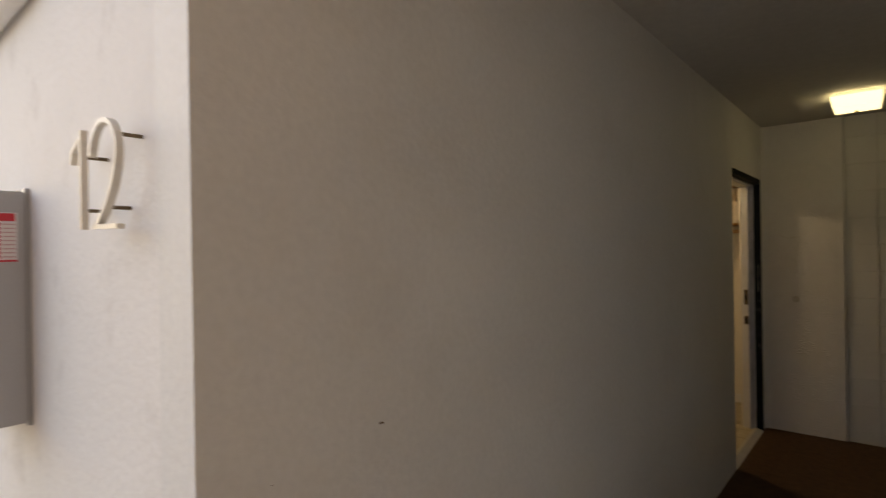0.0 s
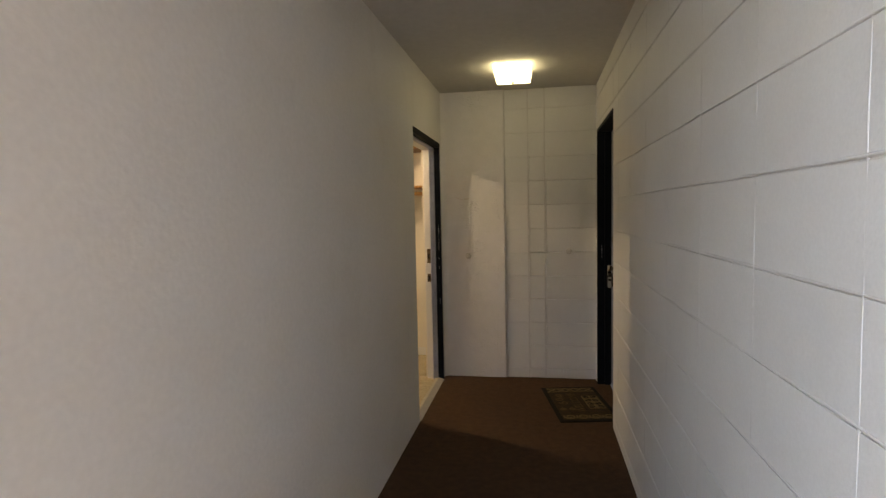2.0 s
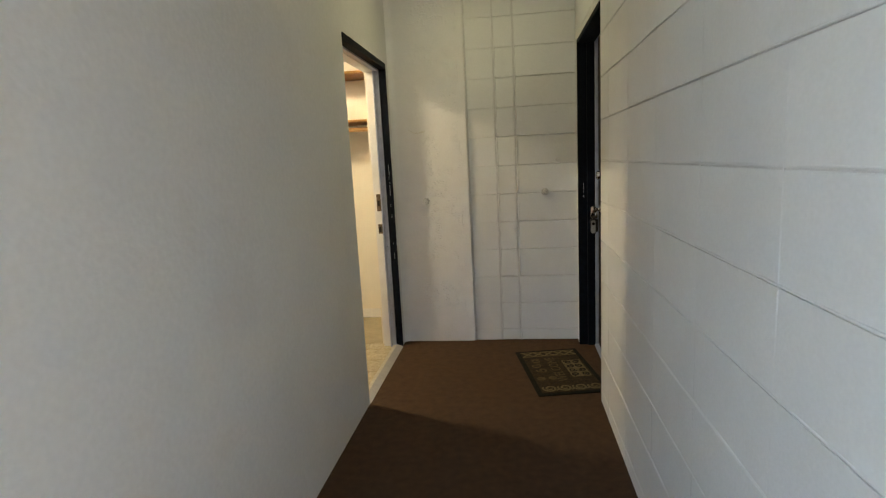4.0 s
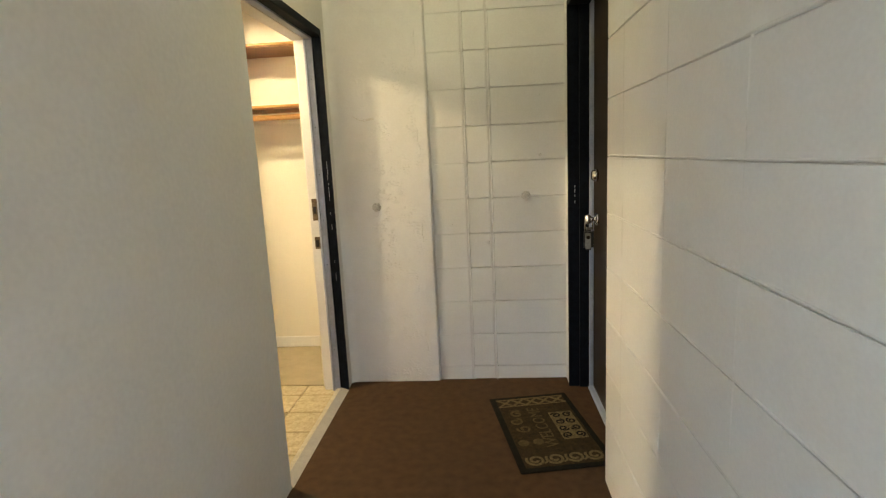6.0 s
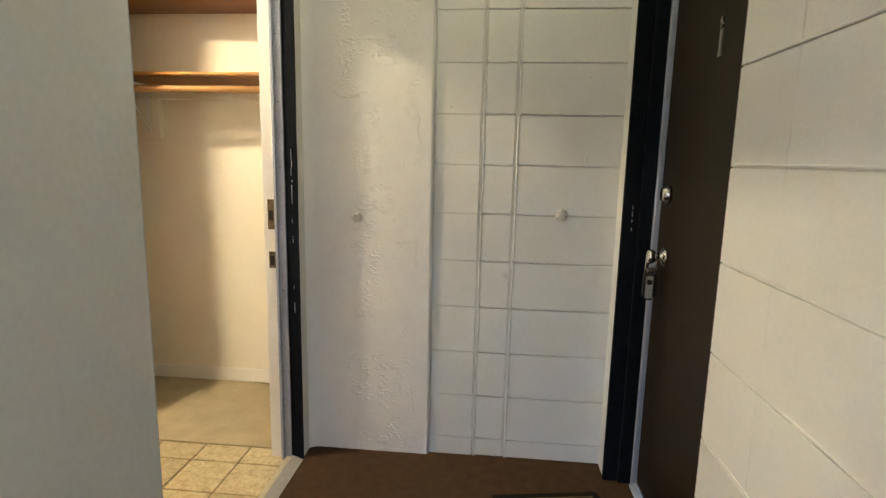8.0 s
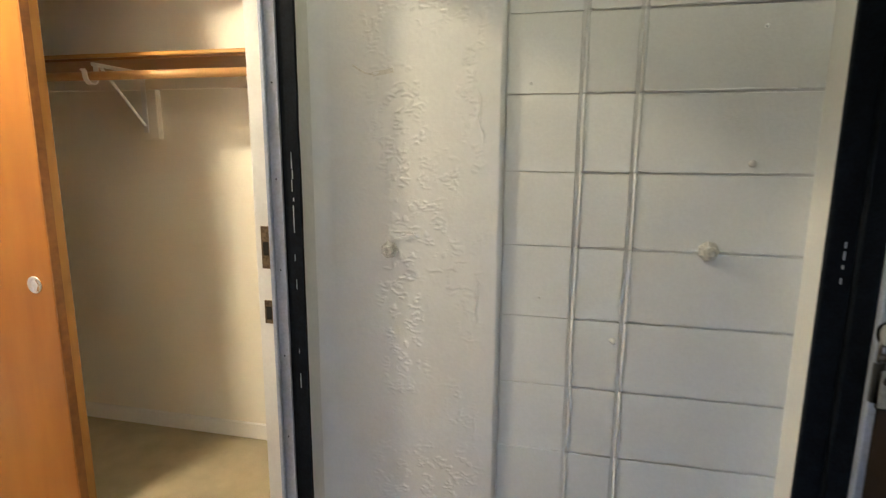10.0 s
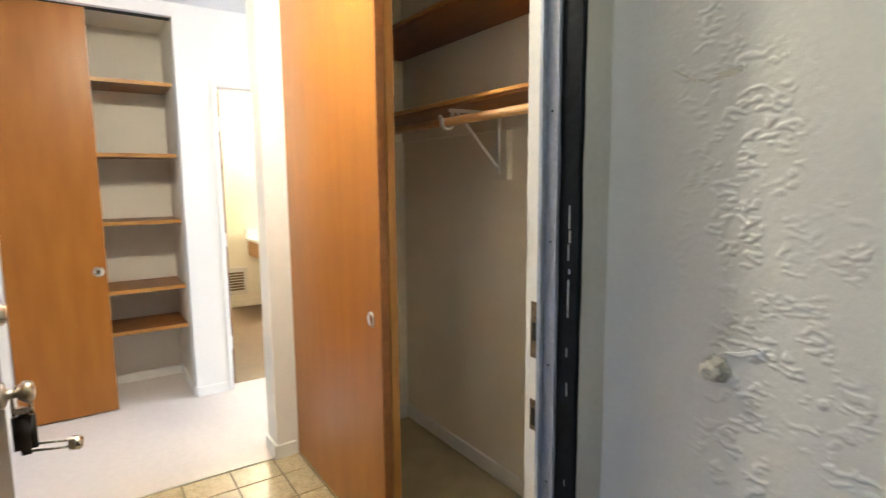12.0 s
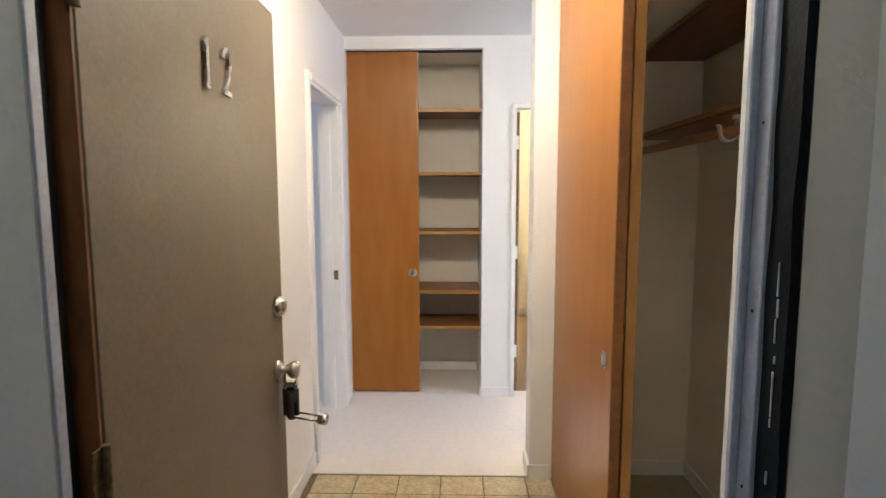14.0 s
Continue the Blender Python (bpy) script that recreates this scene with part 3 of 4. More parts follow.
def cushion(x, y, top, half, drop, bulge):
    bm = bmesh.new()
    n, g = 10, []
    for j in range(n + 1):
        row = []
        for i in range(n + 1):
            u, v = 2 * i / n - 1, 2 * j / n - 1
            taper = 1.0
            row.append(bm.verts.new((x + half * 0.90 * u * taper, y + half * 0.90 * v, top - drop - bulge * (1 - u * u) * (1 - v * v))))
        g.append(row)
    for a, b in zip(g, g[1:]):
        for i in range(n):
            bm.faces.new((a[i], b[i], b[i + 1], a[i + 1]))
    rim = [g[0][i] for i in range(n + 1)] + [g[j][n] for j in range(1, n + 1)] + [g[n][i] for i in range(n - 1, -1, -1)] + [g[j][0] for j in range(n - 1, 0, -1)]
    up = [bm.verts.new((x + (v.co.x - x) / 0.90, y + (v.co.y - y) / 0.90, top)) for v in rim]
    for i in range(len(rim)):
        bm.faces.new((rim[i], rim[(i + 1) % len(rim)], up[(i + 1) % len(rim)], up[i]))
    bmesh.ops.recalc_face_normals(bm, faces=bm.faces[:])
    return bm


part("pan", boxes((LX - LS * 0.8, LX + LS * 0.8, LY - LS * 0.8, LY + LS * 0.8, CEIL - 0.022, CEIL), bevel=0.004), ENAMEL, lamp, "white metal pan")
part("shade", cushion(LX, LY, CEIL - 0.022, LS, 0.070, 0.012), HALL_GLOW, lamp, "frosted glass shade, glowing", smooth=False)
part("finial", lathe(bmesh.new(), [(0.009, 0), (0.010, -0.008), (0.004, -0.014)], (LX, LY, CEIL - 0.104), "z", 14), BRASS, lamp)

# doormat
MAT_M = pose(0.508, 6.834, 0, 0, 0, 10.2)
mw, ml = 0.42, 0.70
mat_thing = thing("doormat", None, "dark scrolled doormat with a welcome lettering on carpet", "doormat", m=MAT_M)
part("backing", boxes((-mw / 2, mw / 2, -ml / 2, ml / 2, 0.001, 0.008), bevel=0.003, segments=2), MAT_DARK, mat_thing, "dark bound edge")
part("field", boxes((-mw / 2 + 0.03, mw / 2 - 0.03, -ml / 2 + 0.03, ml / 2 - 0.03, 0.008, 0.0095)), MAT_FIELD, mat_thing, "olive brown field")


def spiral(cx, cy, r, turns, start, flip=1):
    n = int(16 * turns)
    return [(cx + flip * r * (1 - 0.75 * k / n) * math.cos(start + 2 * math.pi * turns * k / n), cy + r * (1 - 0.75 * k / n) * math.sin(start + 2 * math.pi * turns * k / n)) for k in range(n + 1)]


def flat(u, v, w):
    return Vector((u, v, 0.0095 + w))


bm = bmesh.new()
yb = ml / 2 - 0.075
for k in range(5):
    x = -mw / 2 + 0.072 + 0.070 * k
    ribbon(bm, [(x - 0.034, yb - 0.034), (x + 0.034, yb + 0.034)], 0.012, 0.0020, flat)
    ribbon(bm, [(x - 0.034, yb + 0.034), (x + 0.034, yb - 0.034)], 0.012, 0.0022, flat)
for e in (1, -1):
    ribbon(bm, [(-mw / 2 + 0.03, yb + e * 0.038), (mw / 2 - 0.03, yb + e * 0.038)], 0.007, 0.0018, flat)
part("lattice", bm, MAT_TAN, mat_thing, "tan lattice band with dark diamonds")
part("panel", boxes((0.050, 0.168, -0.125, 0.135, 0.0095, 0.0112)), MAT_TAN, mat_thing, "tan panel")
for r in range(4):
    for s in (1, -1):
        bm = ribbon(bmesh.new(), spiral(0.109 + s * 0.029, 0.100 - 0.064 * r, 0.024, 1.3, 0.4 + 1.5 * r, s), 0.009, 0.0012, lambda u, v, w: Vector((u, v, 0.0113 + w)))
        part("scroll", bm, MAT_DARK, mat_thing, "dark scroll on the panel")
bm = bmesh.new()
for k in range(4):
    x = -mw / 2 + 0.085 + 0.088 * k
    ribbon(bm, spiral(x, -ml / 2 + 0.082, 0.042, 1.5, 2.6, 1), 0.012, 0.002, flat)
    if k < 3:
        ribbon(bm, [(x + 0.030, -ml / 2 + 0.052), (x + 0.046, -ml / 2 + 0.062), (x + 0.050, -ml / 2 + 0.090)], 0.009, 0.002, flat)
part("border", bm, MAT_TAN, mat_thing, "row of large tan scrolls")
for r, s in ((0, 1), (1, -1), (2, 1)):
    bm = ribbon(bmesh.new(), spiral(-0.118 + 0.012 * s, 0.150 - 0.075 * r, 0.034, 1.2, 1.0 + r, s), 0.011, 0.002, flat)
    part("scroll", bm, MAT_OLIVE, mat_thing, "olive scroll")
for x in (-0.140, -0.072):
    part("leaf", lathe(bmesh.new(), [(0.026, 0.0095), (0.026, 0.0108), (0.022, 0.0112)], (x, -0.125, 0), "z", 9), MAT_OLIVE, mat_thing, "olive leaf")
part("lettering", lettering("WELCOME", 0.080, 0.0012, lambda u, v, w: Vector((-0.013 - v * 1.1, 0.010 + u * 0.98, 0.0111 + w))), MAT_OLIVE, mat_thing, "olive tan letters")

# outside: number, meter box, pipe
bm = bmesh.new()
sign = thing("house_number", (-0.98, Y0, 1.52), "large cream metal number twelve on stand-off pins", "house number")
for name, strokes, pins in (
        ("digit_one", [[(-0.984, 0.128), (-0.976, 0.152), (-0.948, 0.166), (-0.926, 0.178)], [(-0.925, 0.186), (-0.926, 0.0)]], ((-0.925, 0.136), (-0.926, 0.036))),
        ("digit_two", [[(-0.878, 0.132)] + arc2(-0.810, 0.128, 0.064, 0.058, 172, -8) + [(-0.752, 0.100), (-0.768, 0.070), (-0.798, 0.038), (-0.832, 0.014), (-0.852, 0.004)], [(-0.862, 0.003), (-0.742, 0.0)]], ((-0.758, 0.156), (-0.815, 0.036)))):
    bm = bmesh.new()
    for st in strokes:
        ribbon(bm, st, 0.0085, 0.013, lambda u, v, w: Vector((u, Y0 - 0.048 + w, 1.535 + v)))
    d = part(name, bm, CREAM_METAL, sign, "cream painted bent metal bar")
    for u, v in pins:
        part("pin", tube(bmesh.new(), [(u, Y0 - 0.040, 1.535 + v), (u, Y0, 1.535 + v)], 0.0035, 8), WORN, d, "dark stand-off pin")

meter = thing("meter_box", (-1.75, Y0, 1.0), "grey painted steel utility box with a red label", "utility box")
BXE = -1.49
part("case", boxes((-1.92, BXE - 0.004, Y0 - 0.150, Y0 - 0.012, 1.052, 1.655), bevel=0.004, segments=2), GREY_METAL, meter)
part("flange", boxes((-1.93, BXE - 0.010, Y0 - 0.012, Y0, 1.042, 1.665), bevel=0.002), GREY_METAL, meter, "mounting flange")
part("door", boxes((-1.925, BXE, Y0 - 0.162, Y0 - 0.150, 1.047, 1.660), bevel=0.004, segments=2), GREY_METAL, meter, "folded grey door")
FX = BXE - 0.0038
lab = part("label", boxes((FX, FX + 0.0008, Y0 - 0.140, Y0 - 0.030, 1.473, 1.599)), PAPER, meter, "paper label with red print")
part("print_bar", boxes((FX + 0.0009, FX + 0.0016, Y0 - 0.138, Y0 - 0.034, 1.577, 1.597)), RED, lab, "red heading bar")
part("print_bar", boxes((FX + 0.0009, FX + 0.0016, Y0 - 0.140, Y0 - 0.030, 1.473, 1.478)), RED, lab)
for k in range(9):
    part("print_mark", boxes((FX + 0.0009, FX + 0.0016, Y0 - 0.080, Y0 - 0.064, 1.482 + 0.0104 * k, 1.4895 + 0.0104 * k)), RED, lab)
    part("print_line", boxes((FX + 0.0009, FX + 0.0016, Y0 - 0.060, Y0 - 0.034, 1.484 + 0.0104 * k, 1.4875 + 0.0104 * k)), INK, lab)
solo("pipe", tube(bmesh.new(), [(-4.4, Y0 - 0.03, 2.16), (-1.45, Y0 - 0.03, 2.16), (-1.38, Y0 - 0.03, 2.19), (-1.345, Y0 - 0.03, 2.26), (-1.34, Y0 - 0.03, 2.9)], 0.028, 14), TRIM, "white painted pipe along the outer wall", "pipe", smooth=True)

# ---------------------------------------------------------------- the flat
YW, XC, ACEIL = 6.150, -3.52, 2.43     # entry's south wall, linen closet's wall, ceiling
YC0, YC1 = 7.348, 8.03                  # coat closet front and back
XT = -2.47                             # tile to carpet
DX0, DX1 = -3.30, -2.62                # bedroom doorway in the south wall
structure("wall_entry_south", boxes(
    (DX1, XI, YW - 0.12, YW, 0, ACEIL), (DX0, DX1, YW - 0.12, YW, 1.95, ACEIL), (XC, DX0, YW - 0.12, YW, 0, ACEIL)), WHITE,
    "smooth white entry wall", "wall")
YL1, YB0, YB1 = 7.06, 7.285, 7.95      # linen closet's end, bathroom doorway
structure("wall_linen", boxes(
    (XC - 0.1, XC, YL1, YB0, 0, ACEIL), (XC - 0.1, XC, YB0, YB1, 1.965, ACEIL), (XC - 0.1, XC, YB1, 10.4, 0, ACEIL),
    (XC - 0.1, XC, YW, YL1, 2.35, ACEIL)), WHITE, "smooth white wall with linen closet and bathroom doorway", "wall")
for nm, row in (("back", (-4.2, -4.08, YW - 0.12, YL1 + 0.1, 0, 2.43)), ("north", (-4.08, XC - 0.1, YL1, YL1 + 0.08, 0, 2.43)), ("south", (-4.08, XC, YW - 0.12, YW, 0, 2.43)), ("top", (-4.08, XC - 0.1, YW, YL1, 2.37, 2.43))):
    structure("wall_linen_" + nm, boxes(row), INNER, "cream painted inside of the linen closet", "wall")
for nm, row in (("back", (-2.60, -0.60, YC1, YC1 + 0.12, 0, ACEIL)), ("west", (-2.60, -2.49, YC0 + 0.06, YC1, 0, ACEIL)), ("east", (-0.74, XI, YC0, YC1, 0, ACEIL)), ("header", (-2.49, -0.74, YC0, YC0 + 0.10, 2.30, ACEIL))):
    structure("wall_closet_" + nm, boxes(row), INNER, "cream painted inside of the coat closet", "wall")
structure("wall_closet_post", boxes((-2.60, -2.45, 7.25, YC0 + 0.06, 0, ACEIL)), WHITE, "white end post of the coat closet", "wall")
structure("wall_living", boxes((XC, 0.5, 10.4, 10.52, 0, ACEIL), (0.5, 0.62, YC1 + 0.12, 10.52, 0, ACEIL)), WHITE, "white wall", "wall")
structure("wall_bedroom", boxes((-3.54, XI, 3.4, 3.52, 0, ACEIL)), WHITE, "white bedroom wall", "wall")
structure("wall_bedroom_west", boxes((-3.54, -3.42, 3.52, YW - 0.12, 0, ACEIL)), WHITE, "white bedroom wall", "wall")
structure("ceiling_flat", boxes((-4.2, XI, 3.4, YC1 + 0.12, ACEIL, ACEIL + 0.15), (-4.2, 0.62, YC1 + 0.12, 10.52, ACEIL, ACEIL + 0.15)), WHITE, "white ceiling of the flat", "ceiling")
structure("floor_entry", boxes((XT, XL - 0.043, YW, YC0 + 0.01, -0.1, -0.004)), GROUT, "dark joints of the entry's tile floor", "floor")
for nm, row in (("passage", (XC - 0.1, XT, YW - 0.12, 10.4, -0.1, 0.004)), ("linen", (-4.2, XC - 0.1, YW, YL1, -0.1, 0.004)), ("bedroom", (-4.2, XI, 3.52, YW - 0.12, -0.1, 0.004)), ("living", (XT, 0.5, YC1 + 0.12, 10.4, -0.1, 0.004))):
    structure("floor_" + nm, boxes(row), CARPET, "pale pinkish grey carpet", "floor")
structure("floor_closet", boxes((-2.49, -0.74, YC0 + 0.01, YC1, -0.1, 0.006)), BEIGE_CARPET, "beige carpet in the coat closet", "floor")
structure("trim_carpet_edge", boxes((XT - 0.008, XT + 0.010, YW, 7.25, 0.0, 0.007), bevel=0.002), CREAM_METAL, "thin metal strip between tile and carpet", "trim")


def baseboard(name, *rows):
    structure(name, boxes(*rows, bevel=0.004, segments=2), TRIM, "white painted baseboard", "baseboard")


baseboard("baseboard_closet", (-2.49, -0.74, YC1 - 0.012, YC1, 0.006, 0.085), (-2.49, -2.478, YC0 + 0.06, YC1 - 0.012, 0.006, 0.085))
baseboard("baseboard_entry", (DX1 + 0.07, XI - 0.04, YW, YW + 0.012, 0, 0.085), (XC, DX0 - 0.07, YW, YW + 0.012, 0.004, 0.085))
baseboard("baseboard_post", (-2.45, -2.438, 7.238, YC0, 0, 0.075), (-2.61, -2.438, 7.238, 7.25, 0, 0.075))
baseboard("baseboard_linen", (XC, XC + 0.012, YL1, YB0 - 0.03, 0.004, 0.07), (-4.08, -4.068, YW, YL1, 0.004, 0.07), (-4.068, XC - 0.01, YL1 - 0.012, YL1, 0.004, 0.07))

# bedroom doorway trim
bd = thing("door_frame", (DX0, YW, 0), "white moulded door casing in the entry", "door frame", kind="structure")
part("casing", boxes((DX0 - 0.06, DX0, YW, YW + 0.014, 0.004, 2.01), (DX0 - 0.06, DX0 - 0.02, YW + 0.014, YW + 0.020, 0.004, 2.01), bevel=0.003), TRIM, bd)
part("casing", boxes((DX1, DX1 + 0.06, YW, YW + 0.014, 0.004, 2.01), (DX1 + 0.02, DX1 + 0.06, YW + 0.014, YW + 0.020, 0.004, 2.01), bevel=0.003), TRIM, bd)
part("casing", boxes((DX0, DX1, YW, YW + 0.014, 1.95, 2.01), (DX0, DX1, YW + 0.014, YW + 0.020, 1.97, 2.01), bevel=0.003), TRIM, bd)
part("jamb", boxes((DX0, DX0 + 0.018, YW - 0.13, YW, 0.004, 1.95), (DX0 + 0.018, DX0 + 0.028, YW - 0.09, YW - 0.05, 0.004, 1.93), bevel=0.002), TRIM, bd)
part("strike_plate", boxes((DX0 + 0.018, DX0 + 0.020, YW - 0.046, YW - 0.018, 0.86, 0.92)), WORN, bd, "small dark strike plate")

# linen closet: sliding panel, shelves
panel = thing("sliding_door", (XC - 0.05, 6.40, 0), "orange birch veneer sliding panel of the linen closet", "sliding door", kind="structure")
part("leaf", boxes((XC - 0.085, XC - 0.055, YW + 0.004, 6.630, 0.012, 2.345), bevel=0.002), WOOD_UP, panel)


def cup_pull(parent, centre, axis, out):
    p = part("cup_pull", lathe(bmesh.new(), [(0.030, 0), (0.030, 0.003 * out), (0.026, 0.004 * out), (0.022, 0.0015 * out), (0.010, 0.001 * out)], centre, axis, 24), CHROME, parent, "round chrome finger cup", smooth=True)
    return p


cup_pull(panel, (XC - 0.055, 6.588, 0.862), "x", 1)
structure("trim_linen_track", boxes((XC - 0.095, XC - 0.045, YW + 0.002, YL1 - 0.002, 2.345, 2.3495)), HOLE, "dark sliding track", "trim")
for z in (1.992, 1.556, 1.142, 0.716, 0.456):
    sh = thing("shelf", (-3.88, 6.62, z - 0.02), "orange-brown wooden linen closet shelf, empty", "shelf", "linen closet shelves")
    part("board", boxes((-4.079, -3.697, YW + 0.001, YL1 - 0.001, z - 0.020, z), bevel=0.001), WOOD_SIDE, sh)
    part("edging", boxes((-3.697, -3.690, YW + 0.001, YL1 - 0.001, z - 0.023, z + 0.001), bevel=0.001), WOOD_EDGE, sh, "paler edging strip")

# coat closet: two sliding panels, shelves, pole and bracket
for k, (y, x1) in enumerate(((YC0 + 0.01, -1.500), (YC0 + 0.050, -1.510))):
    sp = thing("sliding_door", (-2.0, y, 0), "orange birch veneer sliding closet panel, pushed aside", "sliding door", "closet panels", "structure")
    part("leaf", boxes((-2.449, x1 - 0.006, y, y + 0.032, 0.012, 2.30), bevel=0.002), WOOD_UP, sp)
    part("edging", boxes((x1 - 0.006, x1, y, y + 0.032, 0.012, 2.30), bevel=0.001), WOOD_SIDE if k == 0 else PANEL_EDGE, sp, "solid wood edge")
    if k == 0:
        cup_pull(sp, (x1 - 0.078, y, 0.884), "y", -1)
for z, y0, name in ((1.675, 7.72, "low"), (2.035, 7.70, "high")):
    sh = thing("closet_shelf", (-1.6, 7.9, z - 0.02), "brown wooden closet shelf, empty", "shelf", "coat closet shelves")
    part("board", boxes((-2.489, -0.741, y0 + 0.012, YC1 - 0.001, z - 0.022, z), bevel=0.001), WOOD_SIDE, sh)
    part("edging", boxes((-2.489, -0.741, y0, y0 + 0.012, z - 0.013, z + 0.001), bevel=0.0015), WOOD_EDGE, sh, "paler front edge")
structure("trim_shelf_cleat", boxes((-2.489, -0.741, YC1 - 0.018, YC1 - 0.0005, 1.580, 1.654), (-2.489, -2.471, 7.74, YC1 - 0.019, 1.580, 1.654), bevel=0.002), INNER, "painted cleat under the closet shelf", "trim")
pole = thing("closet_pole", (-1.6, 7.745, 1.60), "round wooden clothes pole in the closet", "clothes pole")
part("pole", lathe(bmesh.new(), [(0.0165, -2.489), (0.0165, -0.741)], (0, 7.755, 1.602), "x", 20), DOWEL, pole, smooth=True)
br = thing("shelf_bracket", (-1.655, YC1, 1.37), "white metal shelf and pole bracket", "bracket")
part("backing_board", boxes((-1.715, -1.595, YC1 - 0.020, YC1, 1.372, 1.578), (-1.632, -1.595, YC1 - 0.030, YC1 - 0.020, 1.372, 1.578), bevel=0.002), INNER, br, "cream wooden backing block")
part("upright", boxes((-1.672, -1.648, YC1 - 0.026, YC1 - 0.0205, 1.40, 1.652), bevel=0.001), ENAMEL, br)
part("top_arm", boxes((-1.668, -1.652, 7.76, YC1 - 0.027, 1.640, 1.653), bevel=0.001), ENAMEL, br)
part("brace", tube(bmesh.new(), [(-1.66, YC1 - 0.028, 1.43), (-1.66, 7.80, 1.637)], 0.006, 8), ENAMEL, br)
part("hook", ribbon(bmesh.new(), [(7.80, 1.650), (7.774, 1.650), (7.774, 1.604)] + [(7.748 + 0.026 * math.cos(a), 1.600 - 0.028 * math.sin(a)) for a in (math.pi * k / 12 for k in range(13))] + [(7.720, 1.616), (7.712, 1.622)], 0.006, 0.020, lambda u, v, w: Vector((-1.670 + w, u, v))), ENAMEL, br, "cream hook holding the pole")

# ceiling light of the entry
ex, ey = -1.66, 6.82
elamp = thing("ceiling_light", (ex, ey, ACEIL), "round glass entry ceiling light, lit", "ceiling light")
part("pan", lathe(bmesh.new(), [(0.11, 0), (0.11, -0.02)], (ex, ey, ACEIL), "z", 28), ENAMEL, elamp)
part("shade", lathe(bmesh.new(), [(0.068, -0.02), (0.070, -0.032), (0.060, -0.052), (0.036, -0.068), (0.008, -0.073)], (ex, ey, ACEIL), "z", 28), ENTRY_GLOW, elamp, "frosted glass bowl, glowing", smooth=True)

# ---------------------------------------------------------------- bathroom beyond
BX = -6.0
structure("wall_bath", boxes((BX - 0.1, BX, 7.0, 9.2, 0, 2.43), (BX, XC - 0.1, YL1 + 0.08, YL1 + 0.16, 0, 2.43), (BX, XC - 0.1, 9.1, 9.2, 0, 2.43)), BATH_WALL, "warm white bathroom wall", "wall")
structure("floor_bath", boxes((BX, XC, YL1 + 0.16, 9.1, -0.1, 0.002)), BATH_FLOOR, "brown bathroom floor", "floor")
structure("ceiling_bath", boxes((BX - 0.1, XC - 0.1, 7.0, 9.2, 2.43, 2.55)), BATH_WALL, "bathroom ceiling", "ceiling")
structure("baseboard_bath", boxes((BX, BX + 0.012, YL1 + 0.16, 9.1, 0.002, 0.09), bevel=0.003), BATH_WALL, "cream bathroom baseboard", "baseboard")
bf = thing("door_frame", (XC, YB0, 0), "thin white door frame of the bathroom", "door frame", kind="structure")
part("casing", boxes((XC, XC + 0.012, YB0 - 0.028, YB0, 0.004, 1.995), bevel=0.002), TRIM, bf)
part("casing", boxes((XC, XC + 0.012, YB0, YB1, 1.965, 1.995), bevel=0.002), TRIM, bf)
bdoor = thing("door", (XC - 0.1, YB0, 0), "brown bathroom door opened inward", "door", kind="structure")
part("leaf", boxes((XC - 0.78, XC - 0.085, YB0 + 0.002, YB0 + 0.030, 0.012, 1.955), bevel=0.002), RAW, bdoor)
for z in (0.3, 1.0, 1.75):
    part("hinge", boxes((XC - 0.088, XC - 0.083, YB0 + 0.001, YB0 + 0.026, z - 0.045, z + 0.045)), ENAMEL, bdoor, "painted hinge")
van = thing("vanity", (-5.5, 8.2, 0), "yellow wood bathroom vanity with a white top", "vanity")
part("counter", boxes((-5.99, -5.45, 8.01, 9.09, 0.745, 0.775), bevel=0.004), ENAMEL, van, "white counter top")
part("backsplash", boxes((-5.99, -5.965, 8.01, 9.09, 0.775, 0.87), bevel=0.003), ENAMEL, van)
part("drawer", boxes((-5.98, -5.47, 8.03, 8.42, 0.58, 0.745), bevel=0.003), OAK, van, "yellow wood drawer")
part("cabinet", boxes((-5.98, -5.47, 8.42, 9.08, 0.002, 0.744), bevel=0.003), OAK, van)
heat = thing("wall_heater", (BX, 7.70, 0.1), "cream wall heater with a brown grille", "wall heater")
part("housing", boxes((BX, BX + 0.05, 7.75, 8.00, 0.15, 0.45), bevel=0.006, segments=2), CREAM_METAL, heat)
for k in range(7):
    part("louvre", boxes((BX + 0.05, BX + 0.056, 7.79, 7.96, 0.20 + 0.03 * k, 0.222 + 0.03 * k)), WORN, heat)
bl = thing("vanity_light", (-5.9, 8.3, 2.0), "bright vanity light over the mirror", "wall light")
part("backplate", boxes((BX, BX + 0.02, 8.0, 8.8, 1.95, 2.08), bevel=0.003), CHROME, bl)
part("shade", boxes((BX + 0.02, BX + 0.11, 8.03, 8.77, 1.96, 2.07), bevel=0.02, segments=2), BATH_GLOW, bl, "glowing white shade")

